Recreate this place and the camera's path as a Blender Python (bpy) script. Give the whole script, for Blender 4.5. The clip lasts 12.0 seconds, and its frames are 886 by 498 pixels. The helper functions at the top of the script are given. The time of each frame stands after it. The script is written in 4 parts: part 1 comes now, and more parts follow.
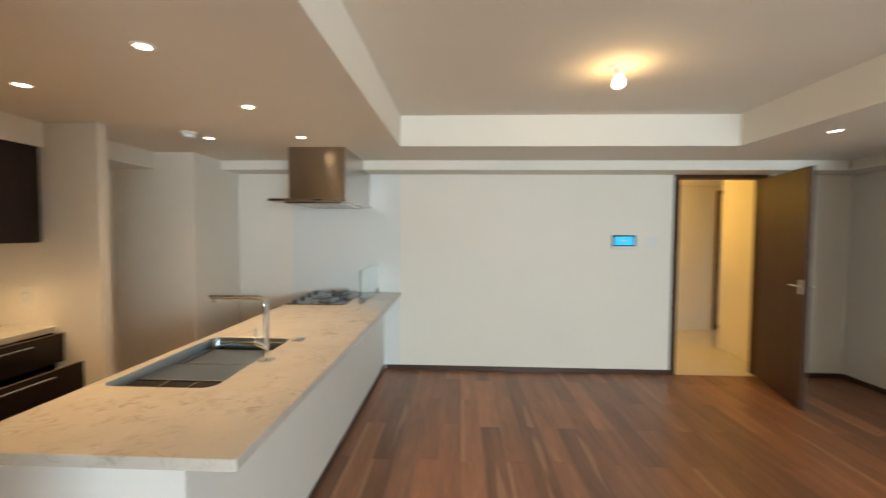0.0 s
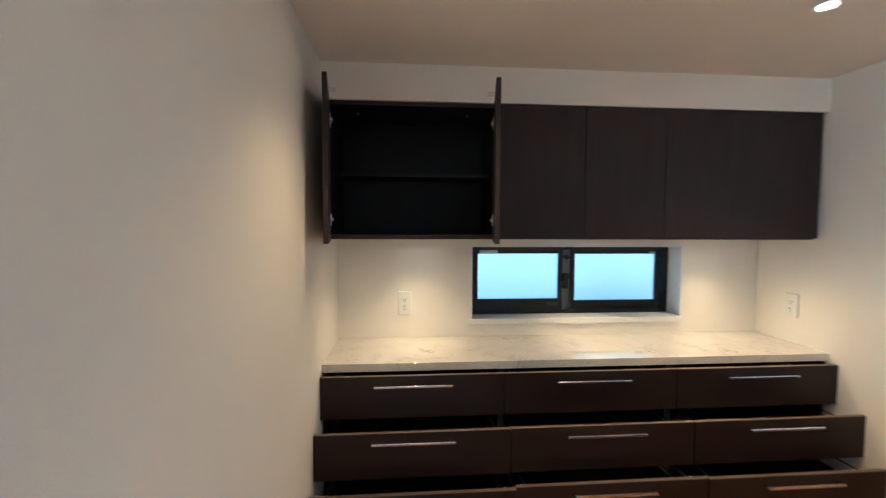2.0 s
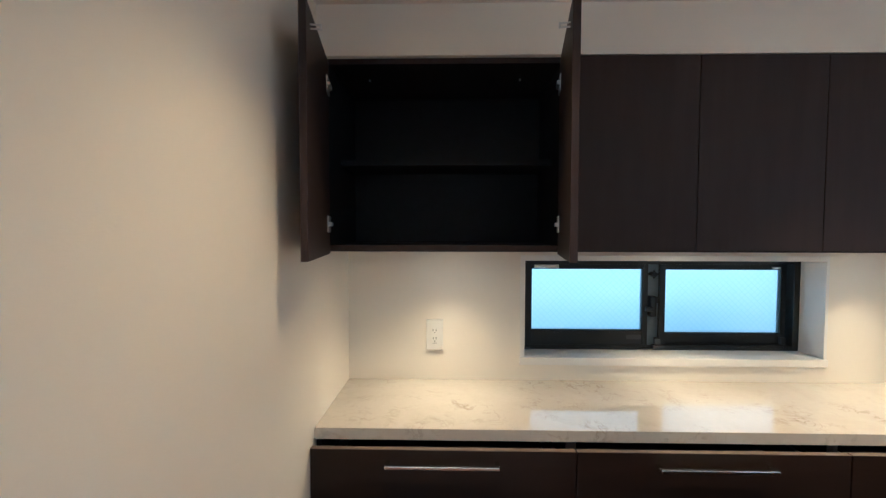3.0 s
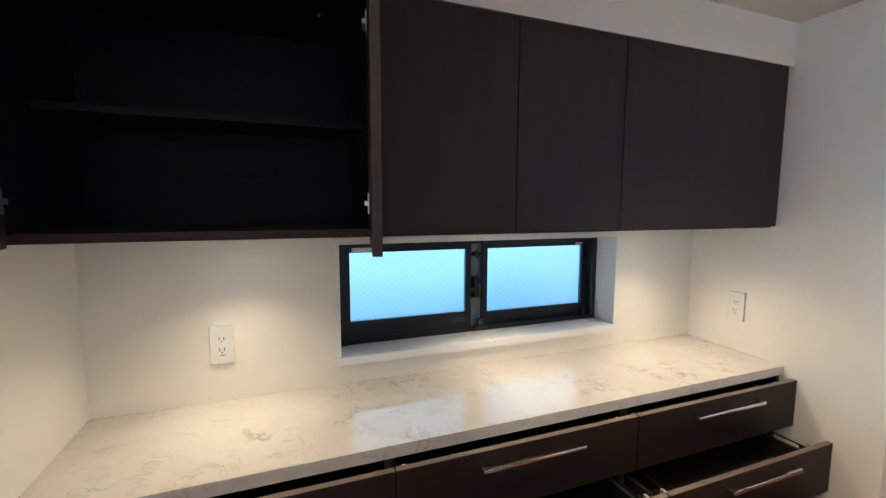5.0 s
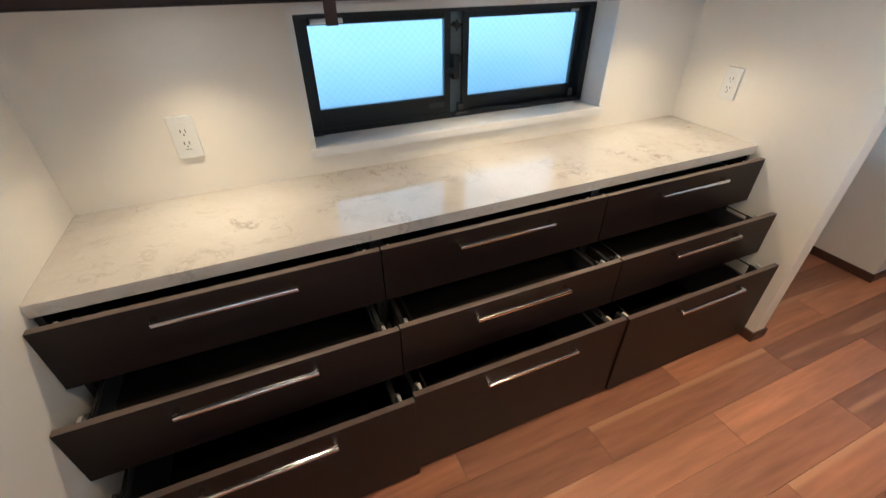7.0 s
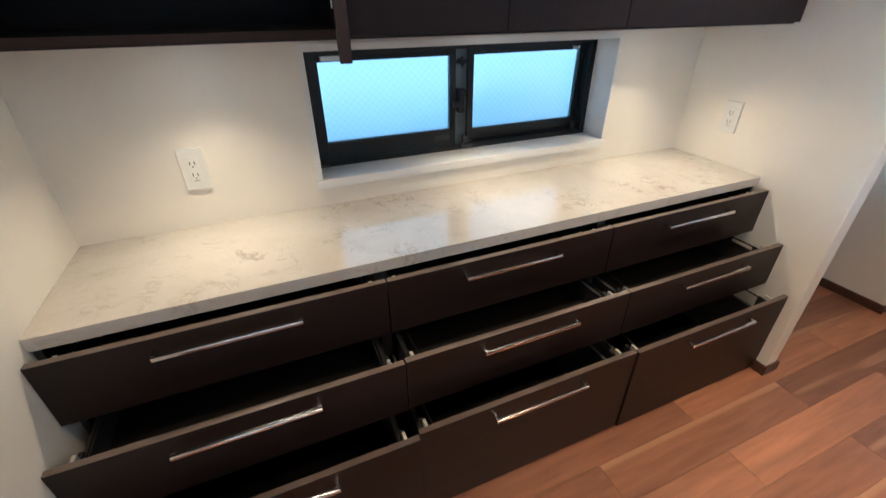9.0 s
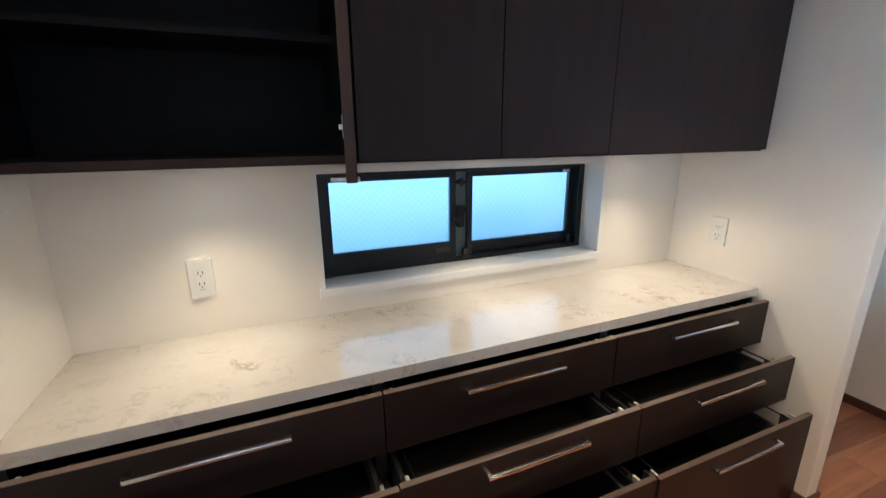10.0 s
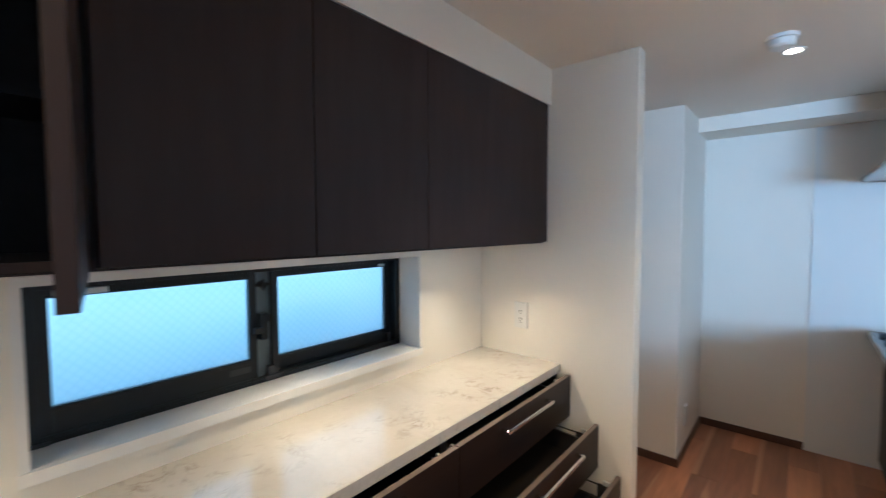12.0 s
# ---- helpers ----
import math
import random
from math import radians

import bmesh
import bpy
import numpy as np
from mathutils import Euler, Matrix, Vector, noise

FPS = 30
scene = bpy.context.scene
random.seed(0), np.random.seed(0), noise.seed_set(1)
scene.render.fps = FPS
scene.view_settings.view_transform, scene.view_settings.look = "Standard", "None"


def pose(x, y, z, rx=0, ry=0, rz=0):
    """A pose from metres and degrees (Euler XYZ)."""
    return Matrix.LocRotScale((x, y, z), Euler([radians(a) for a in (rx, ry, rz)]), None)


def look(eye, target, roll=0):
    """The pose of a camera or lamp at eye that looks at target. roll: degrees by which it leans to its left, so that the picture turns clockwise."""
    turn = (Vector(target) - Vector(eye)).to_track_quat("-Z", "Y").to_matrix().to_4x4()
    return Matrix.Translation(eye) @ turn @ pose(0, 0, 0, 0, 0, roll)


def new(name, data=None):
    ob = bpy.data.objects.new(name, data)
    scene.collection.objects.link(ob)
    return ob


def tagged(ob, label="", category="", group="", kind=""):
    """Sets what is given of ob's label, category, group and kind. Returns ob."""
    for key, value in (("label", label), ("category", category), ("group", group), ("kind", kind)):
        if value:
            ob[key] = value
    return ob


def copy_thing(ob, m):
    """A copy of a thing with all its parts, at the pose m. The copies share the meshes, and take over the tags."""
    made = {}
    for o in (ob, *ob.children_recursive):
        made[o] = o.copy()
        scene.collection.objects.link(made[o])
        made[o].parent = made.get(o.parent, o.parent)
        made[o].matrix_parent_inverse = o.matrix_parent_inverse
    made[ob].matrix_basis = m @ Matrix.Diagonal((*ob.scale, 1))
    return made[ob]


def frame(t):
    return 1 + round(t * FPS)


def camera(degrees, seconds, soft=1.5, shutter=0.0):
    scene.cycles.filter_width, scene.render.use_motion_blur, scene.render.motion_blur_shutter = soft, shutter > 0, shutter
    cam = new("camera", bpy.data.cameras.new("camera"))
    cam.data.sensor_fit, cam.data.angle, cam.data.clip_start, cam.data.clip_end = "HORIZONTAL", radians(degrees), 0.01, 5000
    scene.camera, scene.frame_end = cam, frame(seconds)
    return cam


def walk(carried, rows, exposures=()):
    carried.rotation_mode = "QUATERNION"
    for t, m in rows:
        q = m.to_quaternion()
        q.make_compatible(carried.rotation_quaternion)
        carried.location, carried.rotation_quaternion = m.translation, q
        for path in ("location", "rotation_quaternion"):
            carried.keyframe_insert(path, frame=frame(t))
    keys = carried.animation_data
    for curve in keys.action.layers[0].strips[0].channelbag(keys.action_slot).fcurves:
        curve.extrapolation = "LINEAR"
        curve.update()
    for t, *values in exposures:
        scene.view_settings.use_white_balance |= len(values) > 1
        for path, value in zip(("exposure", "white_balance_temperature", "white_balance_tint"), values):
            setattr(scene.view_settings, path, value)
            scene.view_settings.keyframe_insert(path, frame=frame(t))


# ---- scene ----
cam = camera(93.6, 12.0, soft=1.2, shutter=0.3)
PATH = [
    (0, (0.134, 0.874, 1.469), (0.05, 2.87, 1.388), 0.4),
    (0.5, (0.046, 1.164, 1.452), (-0.911, 2.918, 1.357), 0.3),
    (1, (-0.173, 1.32, 1.444), (-1.77, 2.521, 1.352), 0.3),
    (1.5, (-0.421, 1.437, 1.443), (-2.329, 2.026, 1.338), 0.3),
    (2, (-0.69, 1.459, 1.435), (-2.681, 1.619, 1.333), 0.2),
    (2.5, (-0.979, 1.469, 1.432), (-2.976, 1.428, 1.338), 0.1),
    (2.7, (-1.104, 1.481, 1.44), (-3.1, 1.409, 1.354), 0.0),
    (4.3, (-1.49, 1.618, 1.454), (-3.429, 2.103, 1.377), 0.6),
    (4.5, (-1.501, 1.631, 1.466), (-3.414, 2.204, 1.359), 0.4),
    (5, (-1.505, 1.637, 1.465), (-3.366, 2.34, 1.258), 0.2),
    (5.5, (-1.518, 1.642, 1.469), (-3.323, 2.39, 1.04), 0.1),
    (6, (-1.52, 1.647, 1.469), (-3.247, 2.388, 0.786), 0.1),
    (6.5, (-1.526, 1.655, 1.456), (-3.154, 2.356, 0.53), -0.2),
    (7, (-1.533, 1.664, 1.449), (-3.05, 2.311, 0.317), -0.4),
    (7.2, (-1.538, 1.659, 1.448), (-3.013, 2.294, 0.256), -0.4),
    (8.8, (-1.549, 1.655, 1.452), (-3.089, 2.308, 0.356), -0.5),
    (9, (-1.551, 1.654, 1.451), (-3.137, 2.326, 0.435), -0.4),
    (9.5, (-1.546, 1.656, 1.453), (-3.241, 2.37, 0.668), -0.3),
    (10, (-1.534, 1.66, 1.45), (-3.316, 2.399, 0.922), -0.4),
    (10.5, (-1.534, 1.657, 1.443), (-3.351, 2.435, 1.137), -0.2),
    (11, (-1.576, 1.636, 1.444), (-3.376, 2.492, 1.284), -0.1),
    (11.5, (-1.628, 1.659, 1.45), (-3.304, 2.744, 1.343), -0.2),
    (12, (-1.718, 1.723, 1.453), (-3.018, 3.24, 1.351), -0.2),
]
EXPOSURES = [(0, -0.26, 6250, 9), (0.5, -0.18, 5700, 8), (1.0, -0.05, 5750, 8), (1.5, 0.08, 4850, 5), (2.0, 0.28, 4650, 4), (2.7, 0.27, 4550, 4), (4.3, 0.22, 4350, 5), (5.5, 0.21, 4350, 5), (7, 0.21, 4400, 6), (10.5, 0.23, 4250, 6), (12, 0.14, 4300, 5)]
walk(cam, [(t, look(eye, target, roll)) for t, eye, target, roll in PATH], EXPOSURES)

# ---- plan, in metres ----
CEIL, COFFER = 2.163, 2.41
BACK_X = -2.975              # wall behind the dresser
LEFT_Y, RIGHT_Y = 1.072, 3.495   # side walls of the dresser niche
DOOR_Y = 5.255               # wall with the open door
EAST_X, SOUTH_Y = 4.06, -4.2
TOP_Z = 0.83
WARM = (1.0, 0.59, 0.24)

# ---- world and lights ----
world = bpy.data.worlds.new("sky")
scene.world = world
world.use_nodes = True
wn = world.node_tree
sky = wn.nodes.new("ShaderNodeTexSky")
sky.sky_type, sky.sun_disc = "NISHITA", False
sky.sun_elevation, sky.sun_rotation = radians(38), radians(160)
wn.links.new(sky.outputs[0], wn.nodes["Background"].inputs[0])
wn.nodes["Background"].inputs[1].default_value = 0.08


def lamp(name, kind, place, energy, colour, target=None, **more):
    data = bpy.data.lights.new(name, kind)
    data.energy, data.color = energy, colour
    if kind == "SPOT":
        data.spot_size, data.spot_blend = radians(more.get("cone", 110)), more.get("blend", 1.0)
    if kind == "AREA":
        data.shape, data.size, data.size_y = "RECTANGLE", more["size"][0], more["size"][1]
    else:
        data.shadow_soft_size = more.get("soft", 0.03)
    ob = new(name, data)
    ob.matrix_world = look(place, target or (place[0], place[1] + 0.0001, place[2] - 1))
    return tagged(ob, kind="structure")


# daylight through the wide living room window behind the walk
lamp("window_daylight", "AREA", (2.19, SOUTH_Y + 0.02, 1.38), 380, (0.75, 0.92, 1.0), (2.19, 3, 1.2), size=(2.0, 1.05))
DOWNLIGHTS = [(-1.07, 2.425), (-1.98, 1.519), (-1.98, 2.815), (-1.06, 3.185), (-1.76, 3.95), (-1.05, 3.935), (2.63, 3.79)]
for (x, y), (power, cone) in zip(DOWNLIGHTS, ((48, 112), (32, 110), (64, 100), (46, 112), (26, 112), (44, 76), (17, 112))):
    lamp("downlight_beam", "SPOT", (x, y, CEIL - 0.012), power, WARM, cone=cone, soft=0.03)
CABINET_LAMPS = (1.49, 2.42, 3.13)
for y in CABINET_LAMPS:
    lamp("cabinet_beam", "SPOT", (-2.795, y, 1.372), 16, (1.0, 0.64, 0.29), (-2.63, y, 0.8), cone=124, blend=0.9, soft=0.012)
lamp("bulb_glow", "POINT", (1.02, 3.30, 2.315), 3.5, (1.0, 0.58, 0.2), soft=0.035)
lamp("hall_glow", "POINT", (2.5, 6.5, 2.0), 29, (1.0, 0.56, 0.095), soft=0.05)


# ---- materials ----
def material(name, colour, rough=0.5, metal=0.0, spread=0.06, scale=6.0, bump=0.0, bump_scale=200.0, coat=0.0, stretch=(1, 1, 1), spec=0.5):
    """A surface with slow variation of tone, a fine grain and relief."""
    m = bpy.data.materials.new(name)
    m.use_nodes = True
    t, b = m.node_tree, m.node_tree.nodes["Principled BSDF"]
    b.inputs["Roughness"].default_value, b.inputs["Metallic"].default_value = rough, metal
    b.inputs["Coat Weight"].default_value, b.inputs["Coat Roughness"].default_value = coat, 0.06
    b.inputs["Specular IOR Level"].default_value = spec
    co, mp = t.nodes.new("ShaderNodeTexCoord"), t.nodes.new("ShaderNodeMapping")
    mp.inputs["Scale"].default_value = stretch
    t.links.new(co.outputs["Object"], mp.inputs[0])
    n = t.nodes.new("ShaderNodeTexNoise")
    n.inputs["Scale"].default_value, n.inputs["Detail"].default_value = scale, 6
    t.links.new(mp.outputs[0], n.inputs["Vector"])
    mix = t.nodes.new("ShaderNodeMix")
    mix.data_type = "RGBA"
    mix.inputs["A"].default_value = (*[max(0, c * (1 - spread)) for c in colour], 1)
    mix.inputs["B"].default_value = (*[min(1, c * (1 + spread)) for c in colour], 1)
    t.links.new(n.outputs["Fac"], mix.inputs["Factor"])
    t.links.new(mix.outputs["Result"], b.inputs["Base Color"])
    if bump:
        f = t.nodes.new("ShaderNodeTexNoise")
        f.inputs["Scale"].default_value, f.inputs["Detail"].default_value = bump_scale, 4
        t.links.new(mp.outputs[0], f.inputs["Vector"])
        k = t.nodes.new("ShaderNodeBump")
        k.inputs["Strength"].default_value, k.inputs["Distance"].default_value = bump, 0.002
        t.links.new(f.outputs["Fac"], k.inputs["Height"])
        t.links.new(k.outputs[0], b.inputs["Normal"])
    return m


def glow(name, colour, strength):
    m = bpy.data.materials.new(name)
    m.use_nodes = True
    b = m.node_tree.nodes["Principled BSDF"]
    b.inputs["Base Color"].default_value = (*colour, 1)
    b.inputs["Emission Color"].default_value = (*colour, 1)
    b.inputs["Emission Strength"].default_value = strength
    return m


def ramp(t, source, stops):
    r = t.nodes.new("ShaderNodeValToRGB")
    for i, (at, c) in enumerate(stops):
        e = r.color_ramp.elements[i] if i < 2 else r.color_ramp.elements.new(at)
        e.position, e.color = at, (*c, 1)
    t.links.new(source, r.inputs[0])
    return r.outputs[0]


def stone(name, polish=0.018):
    """Polished cream quartz: warm clouds, loose grey-brown strokes gathered in patches, fine speckle."""
    m = material(name, (0.57, 0.535, 0.485), rough=polish, spread=0.04, scale=60, spec=0.8)
    t, b = m.node_tree, m.node_tree.nodes["Principled BSDF"]
    base = b.inputs["Base Color"].links[0].from_socket
    co = t.nodes.new("ShaderNodeTexCoord")

    def noise(scale, detail, rough=0.5, twist=0.0):
        n = t.nodes.new("ShaderNodeTexNoise")
        n.inputs["Scale"].default_value, n.inputs["Detail"].default_value = scale, detail
        n.inputs["Roughness"].default_value, n.inputs["Distortion"].default_value = rough, twist
        t.links.new(co.outputs["Object"], n.inputs["Vector"])
        return n.outputs["Fac"]

    def times(a, c):
        k = t.nodes.new("ShaderNodeMath")
        k.operation = "MULTIPLY"
        t.links.new(a, k.inputs[0])
        t.links.new(c, k.inputs[1])
        return k.outputs[0]

    def blend(amount, under, colour):
        mix = t.nodes.new("ShaderNodeMix")
        mix.data_type = "RGBA"
        mix.inputs["B"].default_value = (*colour, 1)
        t.links.new(amount, mix.inputs["Factor"])
        t.links.new(under, mix.inputs["A"])
        return mix.outputs["Result"]

    cloud = ramp(t, noise(4.2, 4, 0.6, 0.8), [(0.42, (0, 0, 0)), (0.68, (0.55, 0.55, 0.55))])
    patch = ramp(t, noise(3.1, 3), [(0.42, (0.05, 0.05, 0.05)), (0.62, (1, 1, 1))])
    stroke = ramp(t, noise(11.0, 5, 0.55, 1.6), [(0.455, (0, 0, 0)), (0.50, (1, 1, 1)), (0.55, (0, 0, 0))])
    broken = ramp(t, noise(16.0, 3), [(0.46, (0, 0, 0)), (0.62, (0.85, 0.85, 0.85))])
    smear = ramp(t, noise(8.0, 5, 0.62, 0.6), [(0.56, (0, 0, 0)), (0.66, (0.6, 0.6, 0.6))])
    tone = blend(cloud, base, (0.50, 0.455, 0.395))
    tone = blend(times(smear, patch), tone, (0.43, 0.385, 0.325))
    tone = blend(times(times(stroke, broken), patch), tone, (0.32, 0.27, 0.215))
    t.links.new(tone, b.inputs["Base Color"])
    return m


def planks(name, edge=0.0, joined=False):
    """Walnut boards: tone differs from board to board, long grain, pale sapwood streaks along an edge."""
    m = bpy.data.materials.new(name)
    m.use_nodes = True
    t, b = m.node_tree, m.node_tree.nodes["Principled BSDF"]
    co = t.nodes.new("ShaderNodeTexCoord")
    info = t.nodes.new("ShaderNodeNewGeometry" if joined else "ShaderNodeObjectInfo")
    chance = info.outputs["Random Per Island" if joined else "Random"]
    shift = t.nodes.new("ShaderNodeVectorMath")
    shift.operation = "MULTIPLY_ADD"
    shift.inputs[1].default_value = (1, 1, 1)
    away = t.nodes.new("ShaderNodeVectorMath")
    away.operation = "SCALE"
    away.inputs[0].default_value = (7.3, 13.1, 5.7)
    t.links.new(chance, away.inputs["Scale"])
    t.links.new(co.outputs["Object"], shift.inputs[0])
    t.links.new(away.outputs[0], shift.inputs[2])
    mp = t.nodes.new("ShaderNodeMapping")
    mp.inputs["Scale"].default_value = (1, 0.09, 1)
    t.links.new(shift.outputs[0], mp.inputs[0])
    grain = t.nodes.new("ShaderNodeTexNoise")
    grain.inputs["Scale"].default_value, grain.inputs["Detail"].default_value, grain.inputs["Distortion"].default_value = 42, 8, 0.6
    figure = t.nodes.new("ShaderNodeTexNoise")
    figure.inputs["Scale"].default_value, figure.inputs["Detail"].default_value, figure.inputs["Distortion"].default_value = 8, 3, 1.0
    for n in (grain, figure):
        t.links.new(mp.outputs[0], n.inputs["Vector"])
    tone = ramp(t, chance, [(0.0, (0.215, 0.096, 0.050)), (1.0, (0.41, 0.182, 0.086)), (0.35, (0.265, 0.116, 0.058)), (0.75, (0.33, 0.145, 0.069))])
    mixes = []
    for source, lo, hi, amount in ((grain.outputs["Fac"], 0.82, 1.12, 1.0), (figure.outputs["Fac"], 0.78, 1.2, 1.0)):
        k = ramp(t, source, [(0.3, (lo, lo, lo)), (0.7, (hi, hi, hi))])
        mx = t.nodes.new("ShaderNodeMix")
        mx.data_type, mx.blend_type = "RGBA", "MULTIPLY"
        mx.inputs["Factor"].default_value = amount
        t.links.new(tone if not mixes else mixes[-1].outputs["Result"], mx.inputs["A"])
        t.links.new(k, mx.inputs["B"])
        mixes.append(mx)
    sap = t.nodes.new("ShaderNodeTexNoise")
    sap.inputs["Scale"].default_value, sap.inputs["Detail"].default_value = 5.5, 2
    mp2 = t.nodes.new("ShaderNodeMapping")
    mp2.inputs["Scale"].default_value = (1.6, 0.12, 1)
    t.links.new(shift.outputs[0], mp2.inputs[0])
    t.links.new(mp2.outputs[0], sap.inputs["Vector"])
    streak = ramp(t, sap.outputs["Fac"], [(0.67, (0, 0, 0)), (0.71, (0.7, 0.7, 0.7))])
    pale = t.nodes.new("ShaderNodeMix")
    pale.data_type = "RGBA"
    pale.inputs["B"].default_value = (0.44, 0.24, 0.125, 1)
    if edge:
        side, wob = t.nodes.new("ShaderNodeSeparateXYZ"), t.nodes.new("ShaderNodeMath")
        wob.operation = "MULTIPLY_ADD"
        wob.inputs[1].default_value = 0.035
        t.links.new(co.outputs["Object"], side.inputs[0])
        t.links.new(figure.outputs["Fac"], wob.inputs[0])
        t.links.new(side.outputs["X"], wob.inputs[2])
        streak = ramp(t, wob.outputs[0], [(edge, (0.85, 0.85, 0.85)), (edge + 0.012, (0, 0, 0))])
    t.links.new(streak, pale.inputs["Factor"])
    t.links.new(mixes[-1].outputs["Result"], pale.inputs["A"])
    t.links.new(pale.outputs["Result"], b.inputs["Base Color"])
    b.inputs["Roughness"].default_value = 0.33
    k = t.nodes.new("ShaderNodeBump")
    k.inputs["Strength"].default_value, k.inputs["Distance"].default_value = 0.12, 0.001
    t.links.new(grain.outputs["Fac"], k.inputs["Height"])
    t.links.new(k.outputs[0], b.inputs["Normal"])
    return m


def frosted(name):
    """Wired frosted glass: rough transmission with a diamond mesh relief."""
    m = bpy.data.materials.new(name)
    m.use_nodes = True
    t, b = m.node_tree, m.node_tree.nodes["Principled BSDF"]
    b.inputs["Base Color"].default_value = (0.93, 0.98, 1.0, 1)
    b.inputs["Transmission Weight"].default_value, b.inputs["Roughness"].default_value = 1.0, 0.34
    b.inputs["IOR"].default_value = 1.45
    b.inputs["Coat Weight"].default_value, b.inputs["Coat Roughness"].default_value = 1.0, 0.0
    co = t.nodes.new("ShaderNodeTexCoord")
    waves = []
    for turn in (45, -45):
        mp, w = t.nodes.new("ShaderNodeMapping"), t.nodes.new("ShaderNodeTexWave")
        mp.inputs["Rotation"].default_value = (radians(turn), 0, 0)
        w.wave_type, w.bands_direction = "BANDS", "Y"
        w.inputs["Scale"].default_value = 16
        t.links.new(co.outputs["Object"], mp.inputs[0])
        t.links.new(mp.outputs[0], w.inputs["Vector"])
        waves.append(ramp(t, w.outputs["Fac"], [(0.93, (0, 0, 0)), (1.0, (1, 1, 1))]))
    most = t.nodes.new("ShaderNodeMath")
    most.operation = "MAXIMUM"
    t.links.new(waves[0], most.inputs[0])
    t.links.new(waves[1], most.inputs[1])
    mix = t.nodes.new("ShaderNodeMix")
    mix.data_type = "RGBA"
    mix.inputs["A"].default_value, mix.inputs["B"].default_value = (0.94, 0.98, 1.0, 1), (0.78, 0.85, 0.88, 1)
    t.links.new(most.outputs[0], mix.inputs["Factor"])
    t.links.new(mix.outputs["Result"], b.inputs["Base Color"])
    return m


M_WALL = material("wallpaper_white", (0.85, 0.80, 0.71), rough=0.85, spread=0.025, scale=3, bump=0.22, bump_scale=260)
M_CEIL = material("ceiling_white", (0.85, 0.795, 0.705), rough=0.9, spread=0.02, scale=3, bump=0.3, bump_scale=240)
M_VENEER = material("dark_walnut_veneer", (0.036, 0.0250, 0.0248), spec=0.2, rough=0.45, spread=0.3, scale=26, bump=0.08, bump_scale=120, stretch=(1, 1, 0.12))
M_VENEER_H = material("dark_walnut_drawer_veneer", (0.0165, 0.0094, 0.0078), spec=0.3, rough=0.42, spread=0.35, scale=26, bump=0.08, bump_scale=120, stretch=(1, 0.12, 1))
M_EDGE = material("veneer_edge_band", (0.125, 0.096, 0.080), rough=0.4, spread=0.2, scale=30)
M_INNER = material("black_cabinet_lining", (0.0125, 0.0142, 0.0178), rough=0.55, spread=0.3, scale=40, spec=0.2)
M_DOOR = material("walnut_door_veneer", (0.062, 0.027, 0.0125), rough=0.55, spec=0.25, spread=0.4, scale=16, bump=0.08, bump_scale=90, stretch=(1, 1, 0.08))
M_BASEBOARD = material("dark_brown_baseboard", (0.070, 0.034, 0.023), rough=0.4, spread=0.25, scale=20)
M_STONE = stone("cream_quartz")
M_STONE_SATIN = stone("cream_quartz_satin", 0.24)
M_PLANK = planks("walnut_boards")
M_PLANK_FAR = planks("walnut_boards_joined", joined=True)
M_PLANK_EDGE = planks("walnut_boards_with_sapwood", 0.034)
M_CHROME = material("brushed_chrome", (0.72, 0.71, 0.70), rough=0.14, metal=1, spread=0.05, scale=60)
M_STEEL = material("brushed_stainless_steel", (0.43, 0.39, 0.34), rough=0.26, metal=1, spread=0.06, scale=30, bump=0.12, bump_scale=420, stretch=(0.03, 0.03, 1))
M_STEEL.node_tree.nodes["Principled BSDF"].inputs["Anisotropic"].default_value = 0.9
M_STEEL.node_tree.nodes["Principled BSDF"].inputs["Anisotropic Rotation"].default_value = 0.25
M_TAP = material("polished_chrome", (0.66, 0.66, 0.67), rough=0.07, metal=1, spread=0.03, scale=40)
M_SINK = material("satin_stainless_sink", (0.31, 0.345, 0.37), rough=0.28, metal=1, spread=0.06, scale=40)
M_RUNNER = material("grey_drawer_metal", (0.050, 0.050, 0.054), rough=0.42, metal=0.3, spread=0.08, scale=30)
M_ZINC = material("pale_zinc", (0.62, 0.62, 0.60), rough=0.35, metal=0.8, spread=0.05, scale=50)
M_BRACKET = material("pale_grey_lacquered_steel", (0.60, 0.60, 0.58), rough=0.4, spread=0.06, scale=50)
M_ALU = material("black_window_aluminium", (0.014, 0.017, 0.020), rough=0.36, spread=0.15, scale=30, metal=0.3)
M_CHANNEL = material("blue_grey_anodised_channel", (0.19, 0.225, 0.245), rough=0.38, metal=0.4, spread=0.15, scale=40)
M_TRIM = material("white_window_trim", (0.83, 0.81, 0.78), rough=0.3, spread=0.02, scale=8)
M_PLATE = material("white_plastic", (0.80, 0.79, 0.75), rough=0.32, spread=0.02, scale=30)
M_SLOT = material("dark_slot", (0.03, 0.03, 0.03), rough=0.6)
M_PANEL = material("white_gloss_panel", (0.82, 0.83, 0.81), rough=0.06, spread=0.01, scale=3, coat=0.3)
M_ISLAND = material("white_island_panel", (0.76, 0.75, 0.72), rough=0.5, spread=0.02, scale=4, bump=0.15, bump_scale=260)
M_HOB = material("black_hob_glass", (0.03, 0.03, 0.032), rough=0.12, spread=0.1, scale=30)
M_IRON = material("grey_cast_iron", (0.15, 0.15, 0.155), metal=0.5, rough=0.45, spread=0.2, scale=60)
